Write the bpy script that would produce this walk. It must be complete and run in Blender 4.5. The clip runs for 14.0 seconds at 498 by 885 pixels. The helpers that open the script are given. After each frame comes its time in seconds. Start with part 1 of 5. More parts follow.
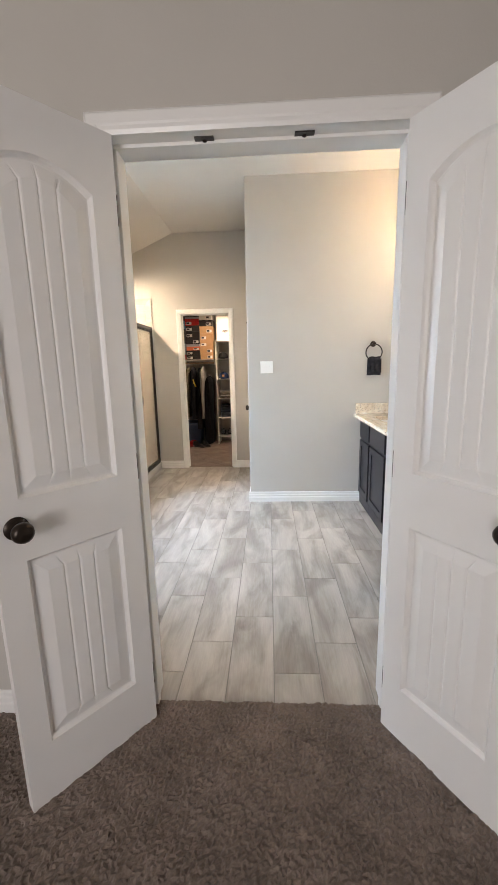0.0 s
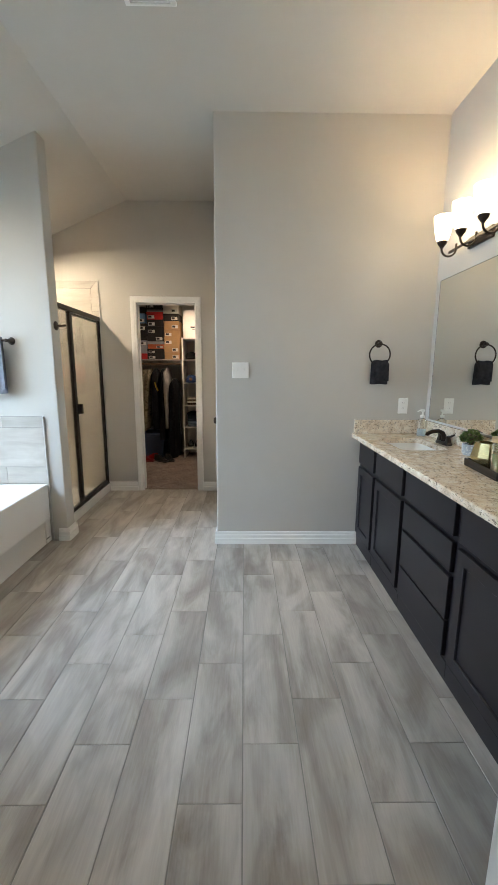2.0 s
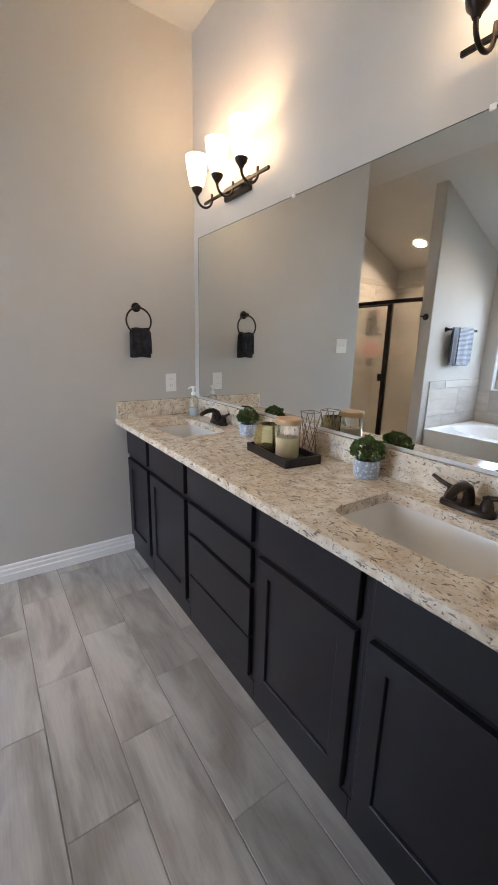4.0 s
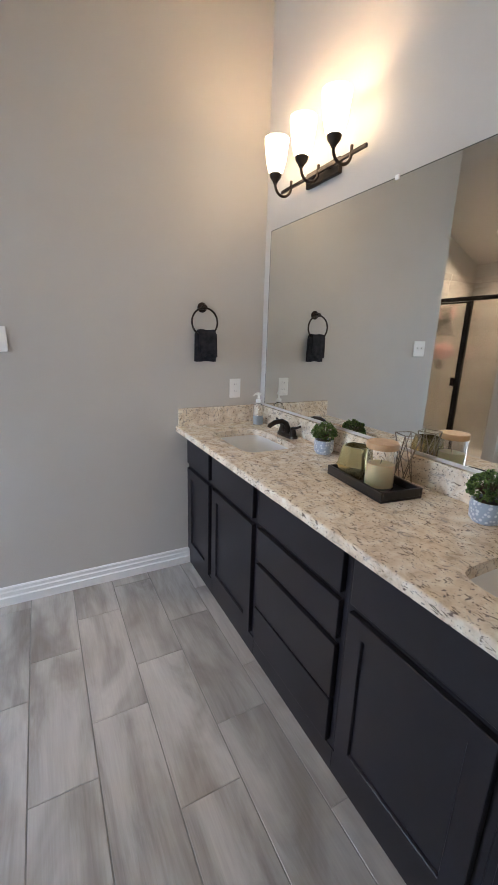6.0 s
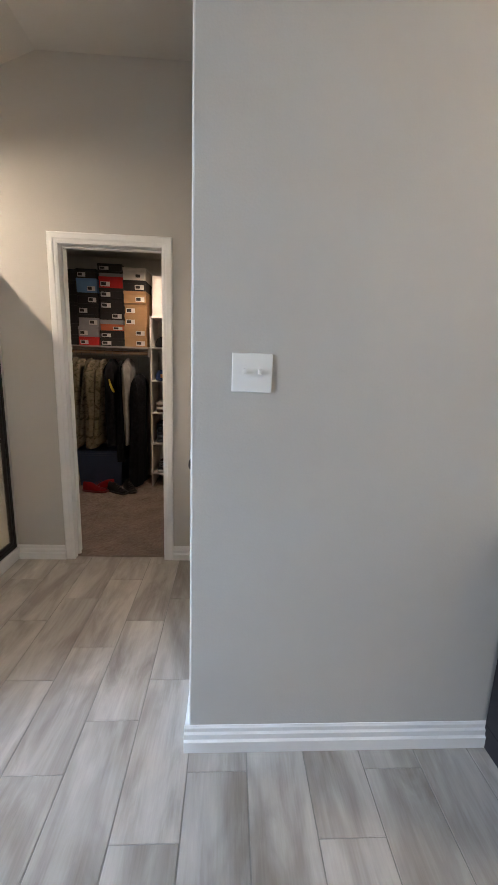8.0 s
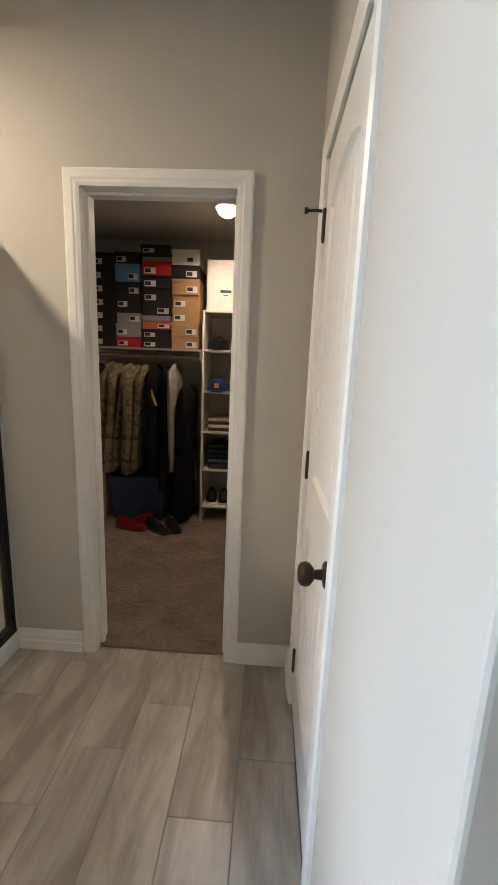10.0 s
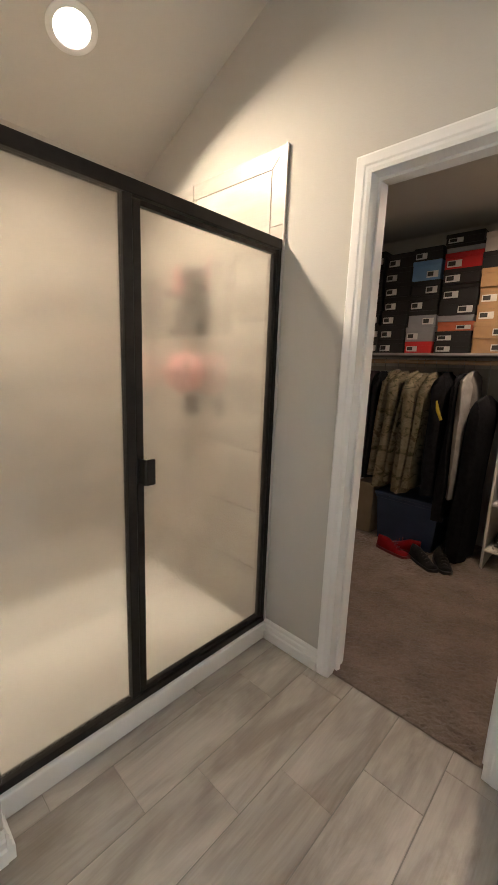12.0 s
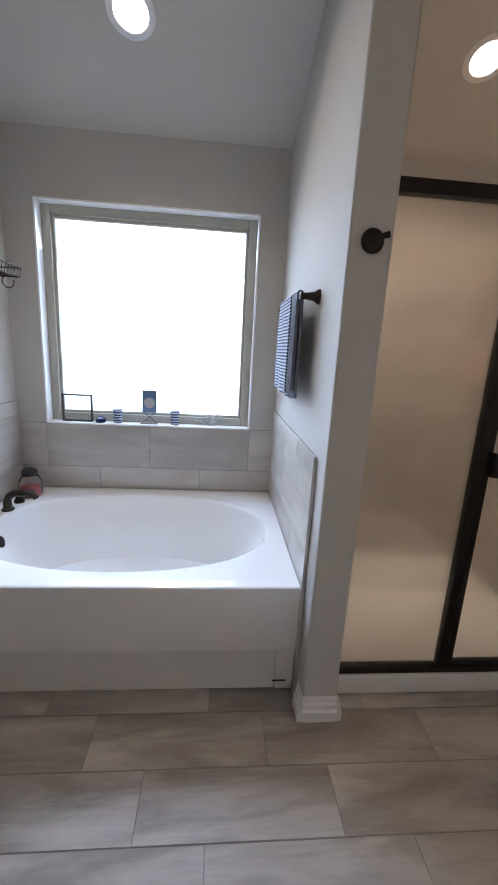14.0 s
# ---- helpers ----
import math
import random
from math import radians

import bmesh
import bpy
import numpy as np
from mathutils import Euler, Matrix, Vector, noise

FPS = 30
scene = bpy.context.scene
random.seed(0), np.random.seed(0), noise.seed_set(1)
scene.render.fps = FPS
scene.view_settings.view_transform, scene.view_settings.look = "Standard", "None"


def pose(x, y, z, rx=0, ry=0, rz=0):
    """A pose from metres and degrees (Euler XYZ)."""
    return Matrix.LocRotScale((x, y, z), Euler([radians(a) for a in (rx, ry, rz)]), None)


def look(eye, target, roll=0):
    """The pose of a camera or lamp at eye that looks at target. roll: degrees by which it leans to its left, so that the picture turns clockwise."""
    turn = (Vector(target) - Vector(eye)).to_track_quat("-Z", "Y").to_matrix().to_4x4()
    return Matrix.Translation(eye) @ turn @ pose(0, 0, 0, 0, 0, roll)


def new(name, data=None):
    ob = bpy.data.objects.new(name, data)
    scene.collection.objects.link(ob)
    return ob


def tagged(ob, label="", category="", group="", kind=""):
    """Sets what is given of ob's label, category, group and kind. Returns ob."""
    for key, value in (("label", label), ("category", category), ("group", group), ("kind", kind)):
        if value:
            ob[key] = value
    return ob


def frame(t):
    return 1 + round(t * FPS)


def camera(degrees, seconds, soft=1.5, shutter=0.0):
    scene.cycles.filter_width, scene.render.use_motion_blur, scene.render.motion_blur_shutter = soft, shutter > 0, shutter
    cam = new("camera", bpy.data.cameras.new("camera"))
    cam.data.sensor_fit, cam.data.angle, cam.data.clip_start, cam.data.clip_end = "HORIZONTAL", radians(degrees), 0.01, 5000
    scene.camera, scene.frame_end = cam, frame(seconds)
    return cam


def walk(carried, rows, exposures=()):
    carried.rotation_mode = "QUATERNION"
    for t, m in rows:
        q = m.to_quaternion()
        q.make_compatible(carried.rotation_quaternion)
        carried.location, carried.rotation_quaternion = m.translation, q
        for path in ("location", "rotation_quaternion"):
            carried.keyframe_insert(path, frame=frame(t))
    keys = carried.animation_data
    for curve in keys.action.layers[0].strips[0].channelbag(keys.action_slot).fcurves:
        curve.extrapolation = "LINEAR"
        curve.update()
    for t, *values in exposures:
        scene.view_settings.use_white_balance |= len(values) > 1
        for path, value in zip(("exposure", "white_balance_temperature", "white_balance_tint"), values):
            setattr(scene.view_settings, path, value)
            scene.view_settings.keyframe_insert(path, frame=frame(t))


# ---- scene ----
cam = camera(64.8, 14.0, soft=1.1)
PATH = [
    (0, (0.093, 0.311, 1.356), (-0.012, 2.271, 0.977), -1.3),
    (0.5, (0.07, 0.536, 1.334), (-0.038, 2.502, 0.983), -0.8),
    (1, (0.06, 0.784, 1.345), (-0.039, 2.75, 0.988), -0.7),
    (1.5, (0.093, 1.044, 1.364), (-0.013, 3.013, 1.032), -0.4),
    (2, (0.102, 1.24, 1.347), (0.127, 3.207, 0.985), 0.3),
    (2.5, (0.074, 1.437, 1.357), (0.443, 3.36, 0.952), 0.0),
    (3, (0.111, 1.552, 1.332), (0.809, 3.371, 0.878), 0.4),
    (3.5, (0.207, 1.671, 1.34), (1.198, 3.341, 0.858), 1.0),
    (3.7, (0.245, 1.712, 1.339), (1.345, 3.311, 0.856), 1.3),
    (5.8, (0.278, 1.941, 1.377), (1.259, 3.608, 0.868), 1.9),
    (6, (0.257, 2.015, 1.381), (1.164, 3.723, 0.871), 1.8),
    (6.5, (0.166, 2.223, 1.368), (0.869, 4.032, 0.884), 1.7),
    (7, (0.105, 2.455, 1.356), (0.577, 4.346, 0.911), 1.6),
    (7.5, (0.063, 2.696, 1.367), (0.282, 4.638, 0.953), 1.9),
    (9.8, (-0.245, 3.865, 1.382), (-0.275, 5.829, 1.01), 2.2),
    (10, (-0.266, 3.912, 1.377), (-0.351, 5.874, 0.999), 2.3),
    (10.5, (-0.297, 4.026, 1.381), (-0.654, 5.956, 0.998), 2.6),
    (11, (-0.297, 4.139, 1.374), (-1.021, 5.965, 1.0), 2.7),
    (11.5, (-0.289, 4.174, 1.363), (-1.362, 5.821, 0.993), 2.4),
    (12, (-0.273, 4.159, 1.355), (-1.615, 5.591, 0.974), 2.2),
    (12.3, (-0.266, 4.103, 1.352), (-1.73, 5.408, 0.958), 2.0),
    (12.5, (-0.246, 4.081, 1.356), (-1.814, 5.255, 0.951), 2.3),
    (13, (-0.155, 3.967, 1.351), (-1.902, 4.844, 0.929), 2.6),
    (13.5, (-0.1, 3.879, 1.351), (-1.973, 4.423, 0.91), 3.0),
    (14, (-0.112, 3.861, 1.342), (-2.053, 4.026, 0.89), 3.1),
]
walk(cam, [(t, look(eye, target, roll)) for t, eye, target, roll in PATH],
     exposures=[(0, 1.06, 6500, 14), (0.7, 0.86, 6450, 10), (1.5, 0.46, 6200, 7), (2.5, 0.2, 6350, 12), (3.7, 0.14, 6400, 18), (6.5, 0.12, 6200, 18), (7.5, 0.28, 6050, 16),
                (9.8, 0.14, 6150, 11), (11, 0.42, 6850, 19), (12.3, 0.52, 5850, 9), (13, 0.2, 5700, 5), (14, -0.48, 6100, 20)])




# ---- world and light ----
world = bpy.data.worlds.new("sky")
scene.world = world
world.use_nodes = True
wn = world.node_tree
sky = wn.nodes.new("ShaderNodeTexSky")
sky.sky_type = "NISHITA"
sky.sun_disc = False
sky.sun_elevation, sky.sun_rotation = radians(50), radians(100)
wn.nodes["Background"].inputs[1].default_value = 0.1
wn.links.new(sky.outputs[0], wn.nodes["Background"].inputs[0])

sun = new("sun", bpy.data.lights.new("sun", "SUN"))
sun.data.energy, sun.data.angle, sun.data.color = 2.5, radians(0.5), (1.0, 0.95, 0.88)
sun.matrix_world = look((8, -3, 12), (0, 0, 0))


def area_lamp(name, eye, target, w, h, power, color, shape="RECTANGLE", spread=180):
    data = bpy.data.lights.new(name, "AREA")
    data.shape, data.size, data.size_y = shape, w, h
    data.energy, data.color = power, color
    ob = new(name, data)
    ob.matrix_world = look(eye, target)
    data.spread = radians(spread)
    return ob


def point_lamp(name, place, power, color, radius):
    data = bpy.data.lights.new(name, "POINT")
    data.energy, data.color, data.shadow_soft_size = power, color, radius
    ob = new(name, data)
    ob.location = place
    return ob


WARM = (1.0, 0.66, 0.36)
CAN = (1.0, 0.81, 0.57)
# daylight in the bathroom window, and a fill lamp added in the unseen bedroom
daylight = area_lamp("window_daylight", (-3.75, 3.456, 3.25), (-2.1, 3.456, 0.9), 2.6, 2.2, 205, (0.56, 0.74, 1.0))
area_lamp("window_skylight", (-2.70, 3.456, 1.50), (0, 3.456, 0.45), 1.22, 1.22, 25, (0.56, 0.77, 1.0), spread=115)
area_lamp("bedroom_daylight", (-1.15, -2.66, 1.45), (0.3, 4.155, 1.25), 1.5, 1.4, 36, (1.0, 0.96, 0.92))
TUB_CAN, SHOWER_CAN = (-2.02, 3.47), (-2.03, 4.95)

# ---- materials ----


def material(name, color=(0.8, 0.8, 0.8), rough=0.5, metal=0.0, spec=0.5):
    m = bpy.data.materials.new(name)
    m.use_nodes = True
    b = m.node_tree.nodes["Principled BSDF"]
    b.inputs["Base Color"].default_value = (*color, 1)
    b.inputs["Roughness"].default_value = rough
    b.inputs["Metallic"].default_value = metal
    b.inputs["Specular IOR Level"].default_value = spec
    return m


def bsdf(m):
    return m.node_tree.nodes["Principled BSDF"]


def node(m, kind, **inputs):
    n = m.node_tree.nodes.new(kind)
    for k, v in inputs.items():
        n.inputs[k.replace("_", " ")].default_value = v
    return n


def link(m, a, b):
    m.node_tree.links.new(a, b)


def coords(m, scale=(1, 1, 1), randomise=False):
    tc = node(m, "ShaderNodeTexCoord")
    mp = node(m, "ShaderNodeMapping")
    mp.inputs["Scale"].default_value = scale
    link(m, tc.outputs["Object"], mp.inputs["Vector"])
    if randomise:
        info = node(m, "ShaderNodeObjectInfo")
        mul = node(m, "ShaderNodeMath")
        mul.operation = "MULTIPLY"
        mul.inputs[1].default_value = 37.0
        link(m, info.outputs["Random"], mul.inputs[0])
        com = node(m, "ShaderNodeCombineXYZ")
        link(m, mul.outputs[0], com.inputs[0])
        link(m, mul.outputs[0], com.inputs[1])
        link(m, mul.outputs[0], com.inputs[2])
        link(m, com.outputs[0], mp.inputs["Location"])
    return mp.outputs[0]


def noise_tex(m, vec, scale, detail=4, rough=0.55, dist=0.0):
    n = node(m, "ShaderNodeTexNoise", Scale=scale, Detail=detail, Roughness=rough, Distortion=dist)
    link(m, vec, n.inputs["Vector"])
    return n.outputs["Fac"]


def ramp(m, fac, stops):
    r = node(m, "ShaderNodeValToRGB")
    els = r.color_ramp.elements
    while len(els) < len(stops):
        els.new(0.5)
    for e, (p, c) in zip(els, stops):
        e.position, e.color = p, (*c, 1)
    link(m, fac, r.inputs[0])
    return r.outputs[0]


def mixed(m, fac, a, b, mode="MIX"):
    x = node(m, "ShaderNodeMix")
    x.data_type, x.blend_type = "RGBA", mode
    for v, s in ((fac, x.inputs[0]), (a, x.inputs[6]), (b, x.inputs[7])):
        if isinstance(v, (int, float)):
            s.default_value = v
        elif isinstance(v, tuple):
            s.default_value = (*v, 1)
        else:
            link(m, v, s)
    return x.outputs[2]


def bump(m, fac, strength, distance):
    b = node(m, "ShaderNodeBump", Strength=strength, Distance=distance)
    link(m, fac, b.inputs["Height"])
    link(m, b.outputs[0], bsdf(m).inputs["Normal"])


def varied(name, a, b, rough=0.5, scale=6.0, metal=0.0, bumps=0.0, bump_scale=200.0, spec=0.5):
    """Paint or metal with slow variation, and fine relief where bumps is set."""
    m = material(name, a, rough, metal, spec)
    v = coords(m)
    link(m, ramp(m, noise_tex(m, v, scale, 5), [(0.3, a), (0.7, b)]), bsdf(m).inputs["Base Color"])
    if bumps:
        bump(m, noise_tex(m, v, bump_scale, 3), bumps, 0.002)
    return m


wall_paint = varied("wall_paint", (0.52, 0.495, 0.455), (0.55, 0.525, 0.485), 0.75, 1.5, bumps=0.25, bump_scale=140, spec=0.3)
ceiling_paint = varied("ceiling_paint", (0.56, 0.535, 0.49), (0.59, 0.565, 0.52), 0.85, 1.5, bumps=0.3, bump_scale=110, spec=0.2)
trim_paint = varied("trim_paint", (0.80, 0.79, 0.77), (0.84, 0.83, 0.81), 0.35, 3.0, bumps=0.012, bump_scale=40)
door_paint = varied("door_paint", (0.78, 0.76, 0.74), (0.82, 0.80, 0.78), 0.38, 3.0, bumps=0.02, bump_scale=60)
bronze = varied("oil_rubbed_bronze", (0.022, 0.017, 0.014), (0.05, 0.035, 0.026), 0.35, 30, metal=0.7)
black_metal = varied("black_metal", (0.018, 0.015, 0.014), (0.028, 0.024, 0.022), 0.38, 20, metal=0.5)
dark_hinge = varied("dark_hinge", (0.03, 0.026, 0.024), (0.05, 0.045, 0.04), 0.4, 40, metal=0.6)
espresso = varied("espresso_cabinet", (0.011, 0.010, 0.0135), (0.016, 0.0145, 0.019), 0.34, 4, spec=0.35, bumps=0.04, bump_scale=60)
toe_dark = varied("toe_kick", (0.015, 0.013, 0.013), (0.02, 0.018, 0.018), 0.6, 4)
acrylic = varied("white_acrylic", (0.80, 0.78, 0.75), (0.83, 0.81, 0.78), 0.16, 2)
porcelain = varied("porcelain", (0.84, 0.83, 0.80), (0.86, 0.85, 0.83), 0.10, 2)
grout = varied("grout", (0.24, 0.225, 0.205), (0.29, 0.275, 0.255), 0.85, 20)
plastic_white = varied("white_plastic", (0.82, 0.81, 0.78), (0.85, 0.84, 0.81), 0.3, 5)
vinyl = varied("window_vinyl", (0.42, 0.40, 0.33), (0.46, 0.44, 0.37), 0.4, 5)
steel_trim = varied("tile_edge_trim", (0.55, 0.53, 0.50), (0.65, 0.63, 0.60), 0.35, 10, metal=0.3)


def plank_tile(name, light, mid, dark, along):
    """Wood-look porcelain: long soft streaks, brown smudges and a satin glaze, different on each piece."""
    m = material(name, light, 0.36)
    s = [6.0, 6.0, 6.0]
    s[along] = 1.3
    v = coords(m, tuple(s), True)
    streak = noise_tex(m, v, 1.3, 6, 0.6, 0.6)
    s2 = [4.0, 4.0, 4.0]
    s2[along] = 1.3
    smudge = noise_tex(m, coords(m, tuple(s2), True), 1.6, 3, 0.5, 0.8)
    fine = [160.0, 160.0, 160.0]
    fine[along] = 6.0
    grain = noise_tex(m, coords(m, tuple(fine), True), 1.0, 2)
    c = ramp(m, streak, [(0.30, dark), (0.50, mid), (0.68, light)])
    c = mixed(m, ramp(m, smudge, [(0.46, (0, 0, 0)), (0.70, (0.8, 0.8, 0.8))]), c, dark)
    c = mixed(m, 0.10, c, ramp(m, grain, [(0.35, dark), (0.65, light)]))
    info = node(m, "ShaderNodeObjectInfo")
    tone = ramp(m, info.outputs["Random"], [(0.0, (0.86, 0.86, 0.86)), (1.0, (1.08, 1.08, 1.08))])
    c = mixed(m, 1.0, c, tone, "MULTIPLY")
    link(m, c, bsdf(m).inputs["Base Color"])
    link(m, ramp(m, smudge, [(0.3, (0.30, 0.30, 0.30)), (0.7, (0.44, 0.44, 0.44))]), bsdf(m).inputs["Roughness"])
    bump(m, grain, 0.10, 0.001)
    return m


floor_tile = plank_tile("wood_look_tile", (0.56, 0.522, 0.475), (0.445, 0.41, 0.37), (0.235, 0.203, 0.173), 1)
wall_tile = plank_tile("surround_tile", (0.60, 0.56, 0.51), (0.54, 0.50, 0.45), (0.42, 0.38, 0.335), 0)


def carpet_material(name, a, b):
    m = material(name, a, 0.95, spec=0.1)
    v = coords(m)
    big = noise_tex(m, v, 5, 4, 0.6)
    fine = noise_tex(m, v, 110, 4, 0.75)
    c = mixed(m, 0.6, ramp(m, big, [(0.35, a), (0.65, b)]), ramp(m, fine, [(0.3, a), (0.7, b)]))
    link(m, c, bsdf(m).inputs["Base Color"])
    bump(m, fine, 0.9, 0.006)
    bsdf(m).inputs["Sheen Weight"].default_value = 0.15
    return m


carpet_brown = carpet_material("brown_carpet", (0.125, 0.095, 0.078), (0.285, 0.225, 0.188))


def granite_material():
    m = material("granite", (0.6, 0.5, 0.4), 0.12)
    v = coords(m)
    vs = coords(m, (1.0, 0.42, 1.0))
    base = ramp(m, noise_tex(m, v, 20, 5, 0.65, 0.5), [(0.30, (0.50, 0.39, 0.28)), (0.46, (0.73, 0.61, 0.465)), (0.66, (0.85, 0.78, 0.66))])
    blobs = ramp(m, noise_tex(m, vs, 88, 3, 0.6, 1.2), [(0.59, (0, 0, 0)), (0.66, (1, 1, 1))])
    greys = ramp(m, noise_tex(m, vs, 40, 3, 0.6, 0.6), [(0.60, (0, 0, 0)), (0.68, (0.8, 0.8, 0.8))])
    specks = ramp(m, noise_tex(m, v, 120, 2, 0.5), [(0.64, (0, 0, 0)), (0.68, (1, 1, 1))])
    c = mixed(m, greys, base, (0.36, 0.325, 0.295))
    c = mixed(m, blobs, c, (0.17, 0.125, 0.095))
    c = mixed(m, specks, c, (0.24, 0.205, 0.18))
    link(m, c, bsdf(m).inputs["Base Color"])
    return m


granite = granite_material()

mirror_glass = material("mirror_silver", (0.86, 0.88, 0.86), 0.015, 1.0)


def glass_material(name, rough, color=(1, 1, 1), ior=1.45, fine=0.0):
    m = material(name, color, rough)
    bsdf(m).inputs["Transmission Weight"].default_value = 1.0
    bsdf(m).inputs["IOR"].default_value = ior
    if fine:
        bump(m, noise_tex(m, coords(m), fine, 3), 0.25, 0.001)
    return m


frosted = glass_material("obscure_glass", 0.20, (0.93, 0.93, 0.91), 1.4, 130)
# part of the light goes straight through the pebbled pane
out = frosted.node_tree.nodes["Material Output"]
clear = node(frosted, "ShaderNodeBsdfTransparent")
clear.inputs["Color"].default_value = (0.95, 0.94, 0.91, 1)
both = node(frosted, "ShaderNodeMixShader")
both.inputs[0].default_value = 0.22
link(frosted, bsdf(frosted).outputs[0], both.inputs[1])
link(frosted, clear.outputs[0], both.inputs[2])
link(frosted, both.outputs[0], out.inputs["Surface"])
window_glass = glass_material("frosted_window_glass", 0.45, (0.95, 0.98, 0.97), 1.4)
clear_glass = glass_material("clear_glass", 0.02)


def glow_material(name, color, strength, base=(0.9, 0.88, 0.85)):
    m = material(name, base, 0.4)
    bsdf(m).inputs["Emission Color"].default_value = (*color, 1)
    bsdf(m).inputs["Emission Strength"].default_value = strength
    return m


shade_glow = glow_material("lit_frosted_shade", (1.0, 0.76, 0.47), 10.0)
can_glow = glow_material("lit_can_lens", (1.0, 0.88, 0.70), 9.0)
garden_glow = glow_material("garden_daylight", (0.90, 1.0, 0.95), 2.2, (0.5, 0.5, 0.5))
dome_glow = glow_material("lit_dome", (1.0, 0.80, 0.52), 6.0)

# ---- mesh helpers ----


def mesh_from(bm, name, mat, smooth=False):
    bmesh.ops.recalc_face_normals(bm, faces=bm.faces)
    me = bpy.data.meshes.new(name)
    bm.to_mesh(me)
    bm.free()
    if mat:
        me.materials.append(mat)
    if smooth:
        for p in me.polygons:
            p.use_smooth = True
        me.set_sharp_from_angle(angle=radians(40))
    return me


def part(name, bm, mat, parent=None, label="", smooth=False):
    ob = new(name, mesh_from(bm, name, mat, smooth))
    if parent:
        ob.parent = parent
    if label:
        tagged(ob, label)
    return ob


def thing(name, place, label, category, group="", rz=0.0):
    ob = new(name)
    ob.empty_display_size = 0.05
    ob.matrix_basis = pose(*place, 0, 0, rz)
    return tagged(ob, label, category, group)


def structure(name, bm, mat, label="", category=""):
    return tagged(part(name, bm, mat), label, category, kind="structure")


def add_box(bm, x0, x1, y0, y1, z0, z1, bevel=0.0, seg=2):
    vs = [bm.verts.new((x, y, z)) for x in (x0, x1) for y in (y0, y1) for z in (z0, z1)]
    fs = [bm.faces.new([vs[i] for i in q]) for q in ((0, 1, 3, 2), (4, 6, 7, 5), (0, 4, 5, 1), (2, 3, 7, 6), (0, 2, 6, 4), (1, 5, 7, 3))]
    if bevel:
        es = list({e for f in fs for e in f.edges})
        bmesh.ops.bevel(bm, geom=es, offset=bevel, segments=seg, affect="EDGES", profile=0.5)
    return bm


def box(x0, x1, y0, y1, z0, z1, bevel=0.0, seg=2):
    return add_box(bmesh.new(), x0, x1, y0, y1, z0, z1, bevel, seg)


def boxes(rows, bevel=0.0):
    bm = bmesh.new()
    for r in rows:
        add_box(bm, *r, bevel=bevel)
    return bm


def add_rings(bm, rings, close_first=False, close_last=False):
    """Loft closed rings of equal length."""
    vr = [[bm.verts.new(p) for p in r] for r in rings]
    n = len(vr[0])
    for a, b in zip(vr, vr[1:]):
        for i in range(n):
            bm.faces.new((a[i], a[(i + 1) % n], b[(i + 1) % n], b[i]))
    if close_first:
        bm.faces.new(vr[0])
    if close_last:
        bm.faces.new(vr[-1])
    return vr


def lathe(profile, n=24, m=None):
    """Profile of (radius, height) turned about z; m moves it."""
    bm = bmesh.new()
    rings = [[Vector((r * math.cos(2 * math.pi * i / n), r * math.sin(2 * math.pi * i / n), z)) for i in range(n)] for r, z in profile]
    if m:
        rings = [[m @ p for p in r] for r in rings]
    add_rings(bm, rings, True, True)
    return bm


def add_tube(bm, pts, r, n=10):
    pts = [Vector(p) for p in pts]
    rings, side = [], None
    for i, p in enumerate(pts):
        d = (pts[min(i + 1, len(pts) - 1)] - pts[max(i - 1, 0)]).normalized()
        if side is None:
            side = d.orthogonal().normalized()
        side = (side - d * side.dot(d)).normalized()
        up = d.cross(side)
        rr = r[i] if isinstance(r, (list, tuple)) else r
        rings.append([p + rr * (math.cos(2 * math.pi * k / n) * side + math.sin(2 * math.pi * k / n) * up) for k in range(n)])
    add_rings(bm, rings, True, True)
    return bm


def tube(pts, r, n=10):
    return add_tube(bmesh.new(), pts, r, n)


def arc(c, r, a0, a1, n, u=(1, 0, 0), v=(0, 0, 1)):
    c, u, v = Vector(c), Vector(u), Vector(v)
    return [c + r * (math.cos(radians(a0 + (a1 - a0) * i / n)) * u + math.sin(radians(a0 + (a1 - a0) * i / n)) * v) for i in range(n + 1)]


def prism(profile, length, m):
    """A closed (u, v) profile swept along local x, then moved by m."""
    bm = bmesh.new()
    add_rings(bm, [[m @ Vector((x, u, v)) for u, v in profile] for x in (0, length)], True, True)
    return bm


# ---- the shell ----
CEIL = 3.01
Y_DOOR0, Y_DOOR1 = 1.625, 1.765        # wall between bedroom and bathroom
Y_END, Y_CLOSET = 4.155, 5.55          # wall beside the vanity, wall of the closet
X_VAN, X_HALL = 1.462, -0.107          # mirror wall, hall wall of the toilet room
X_WIN, X_CREASE, Z_LOW = -2.493, -1.09, 2.405
SLOPE = (CEIL - Z_LOW) / (X_CREASE - X_WIN)
DX0, DX1, DZ = -0.385, 0.53, 2.045      # double door opening
CX0, CX1, CZ = -1.03, -0.418, 2.035     # closet opening
COL0, COL1, COL_X = 4.215, 4.345, -1.302
TUB_Y0 = 2.69

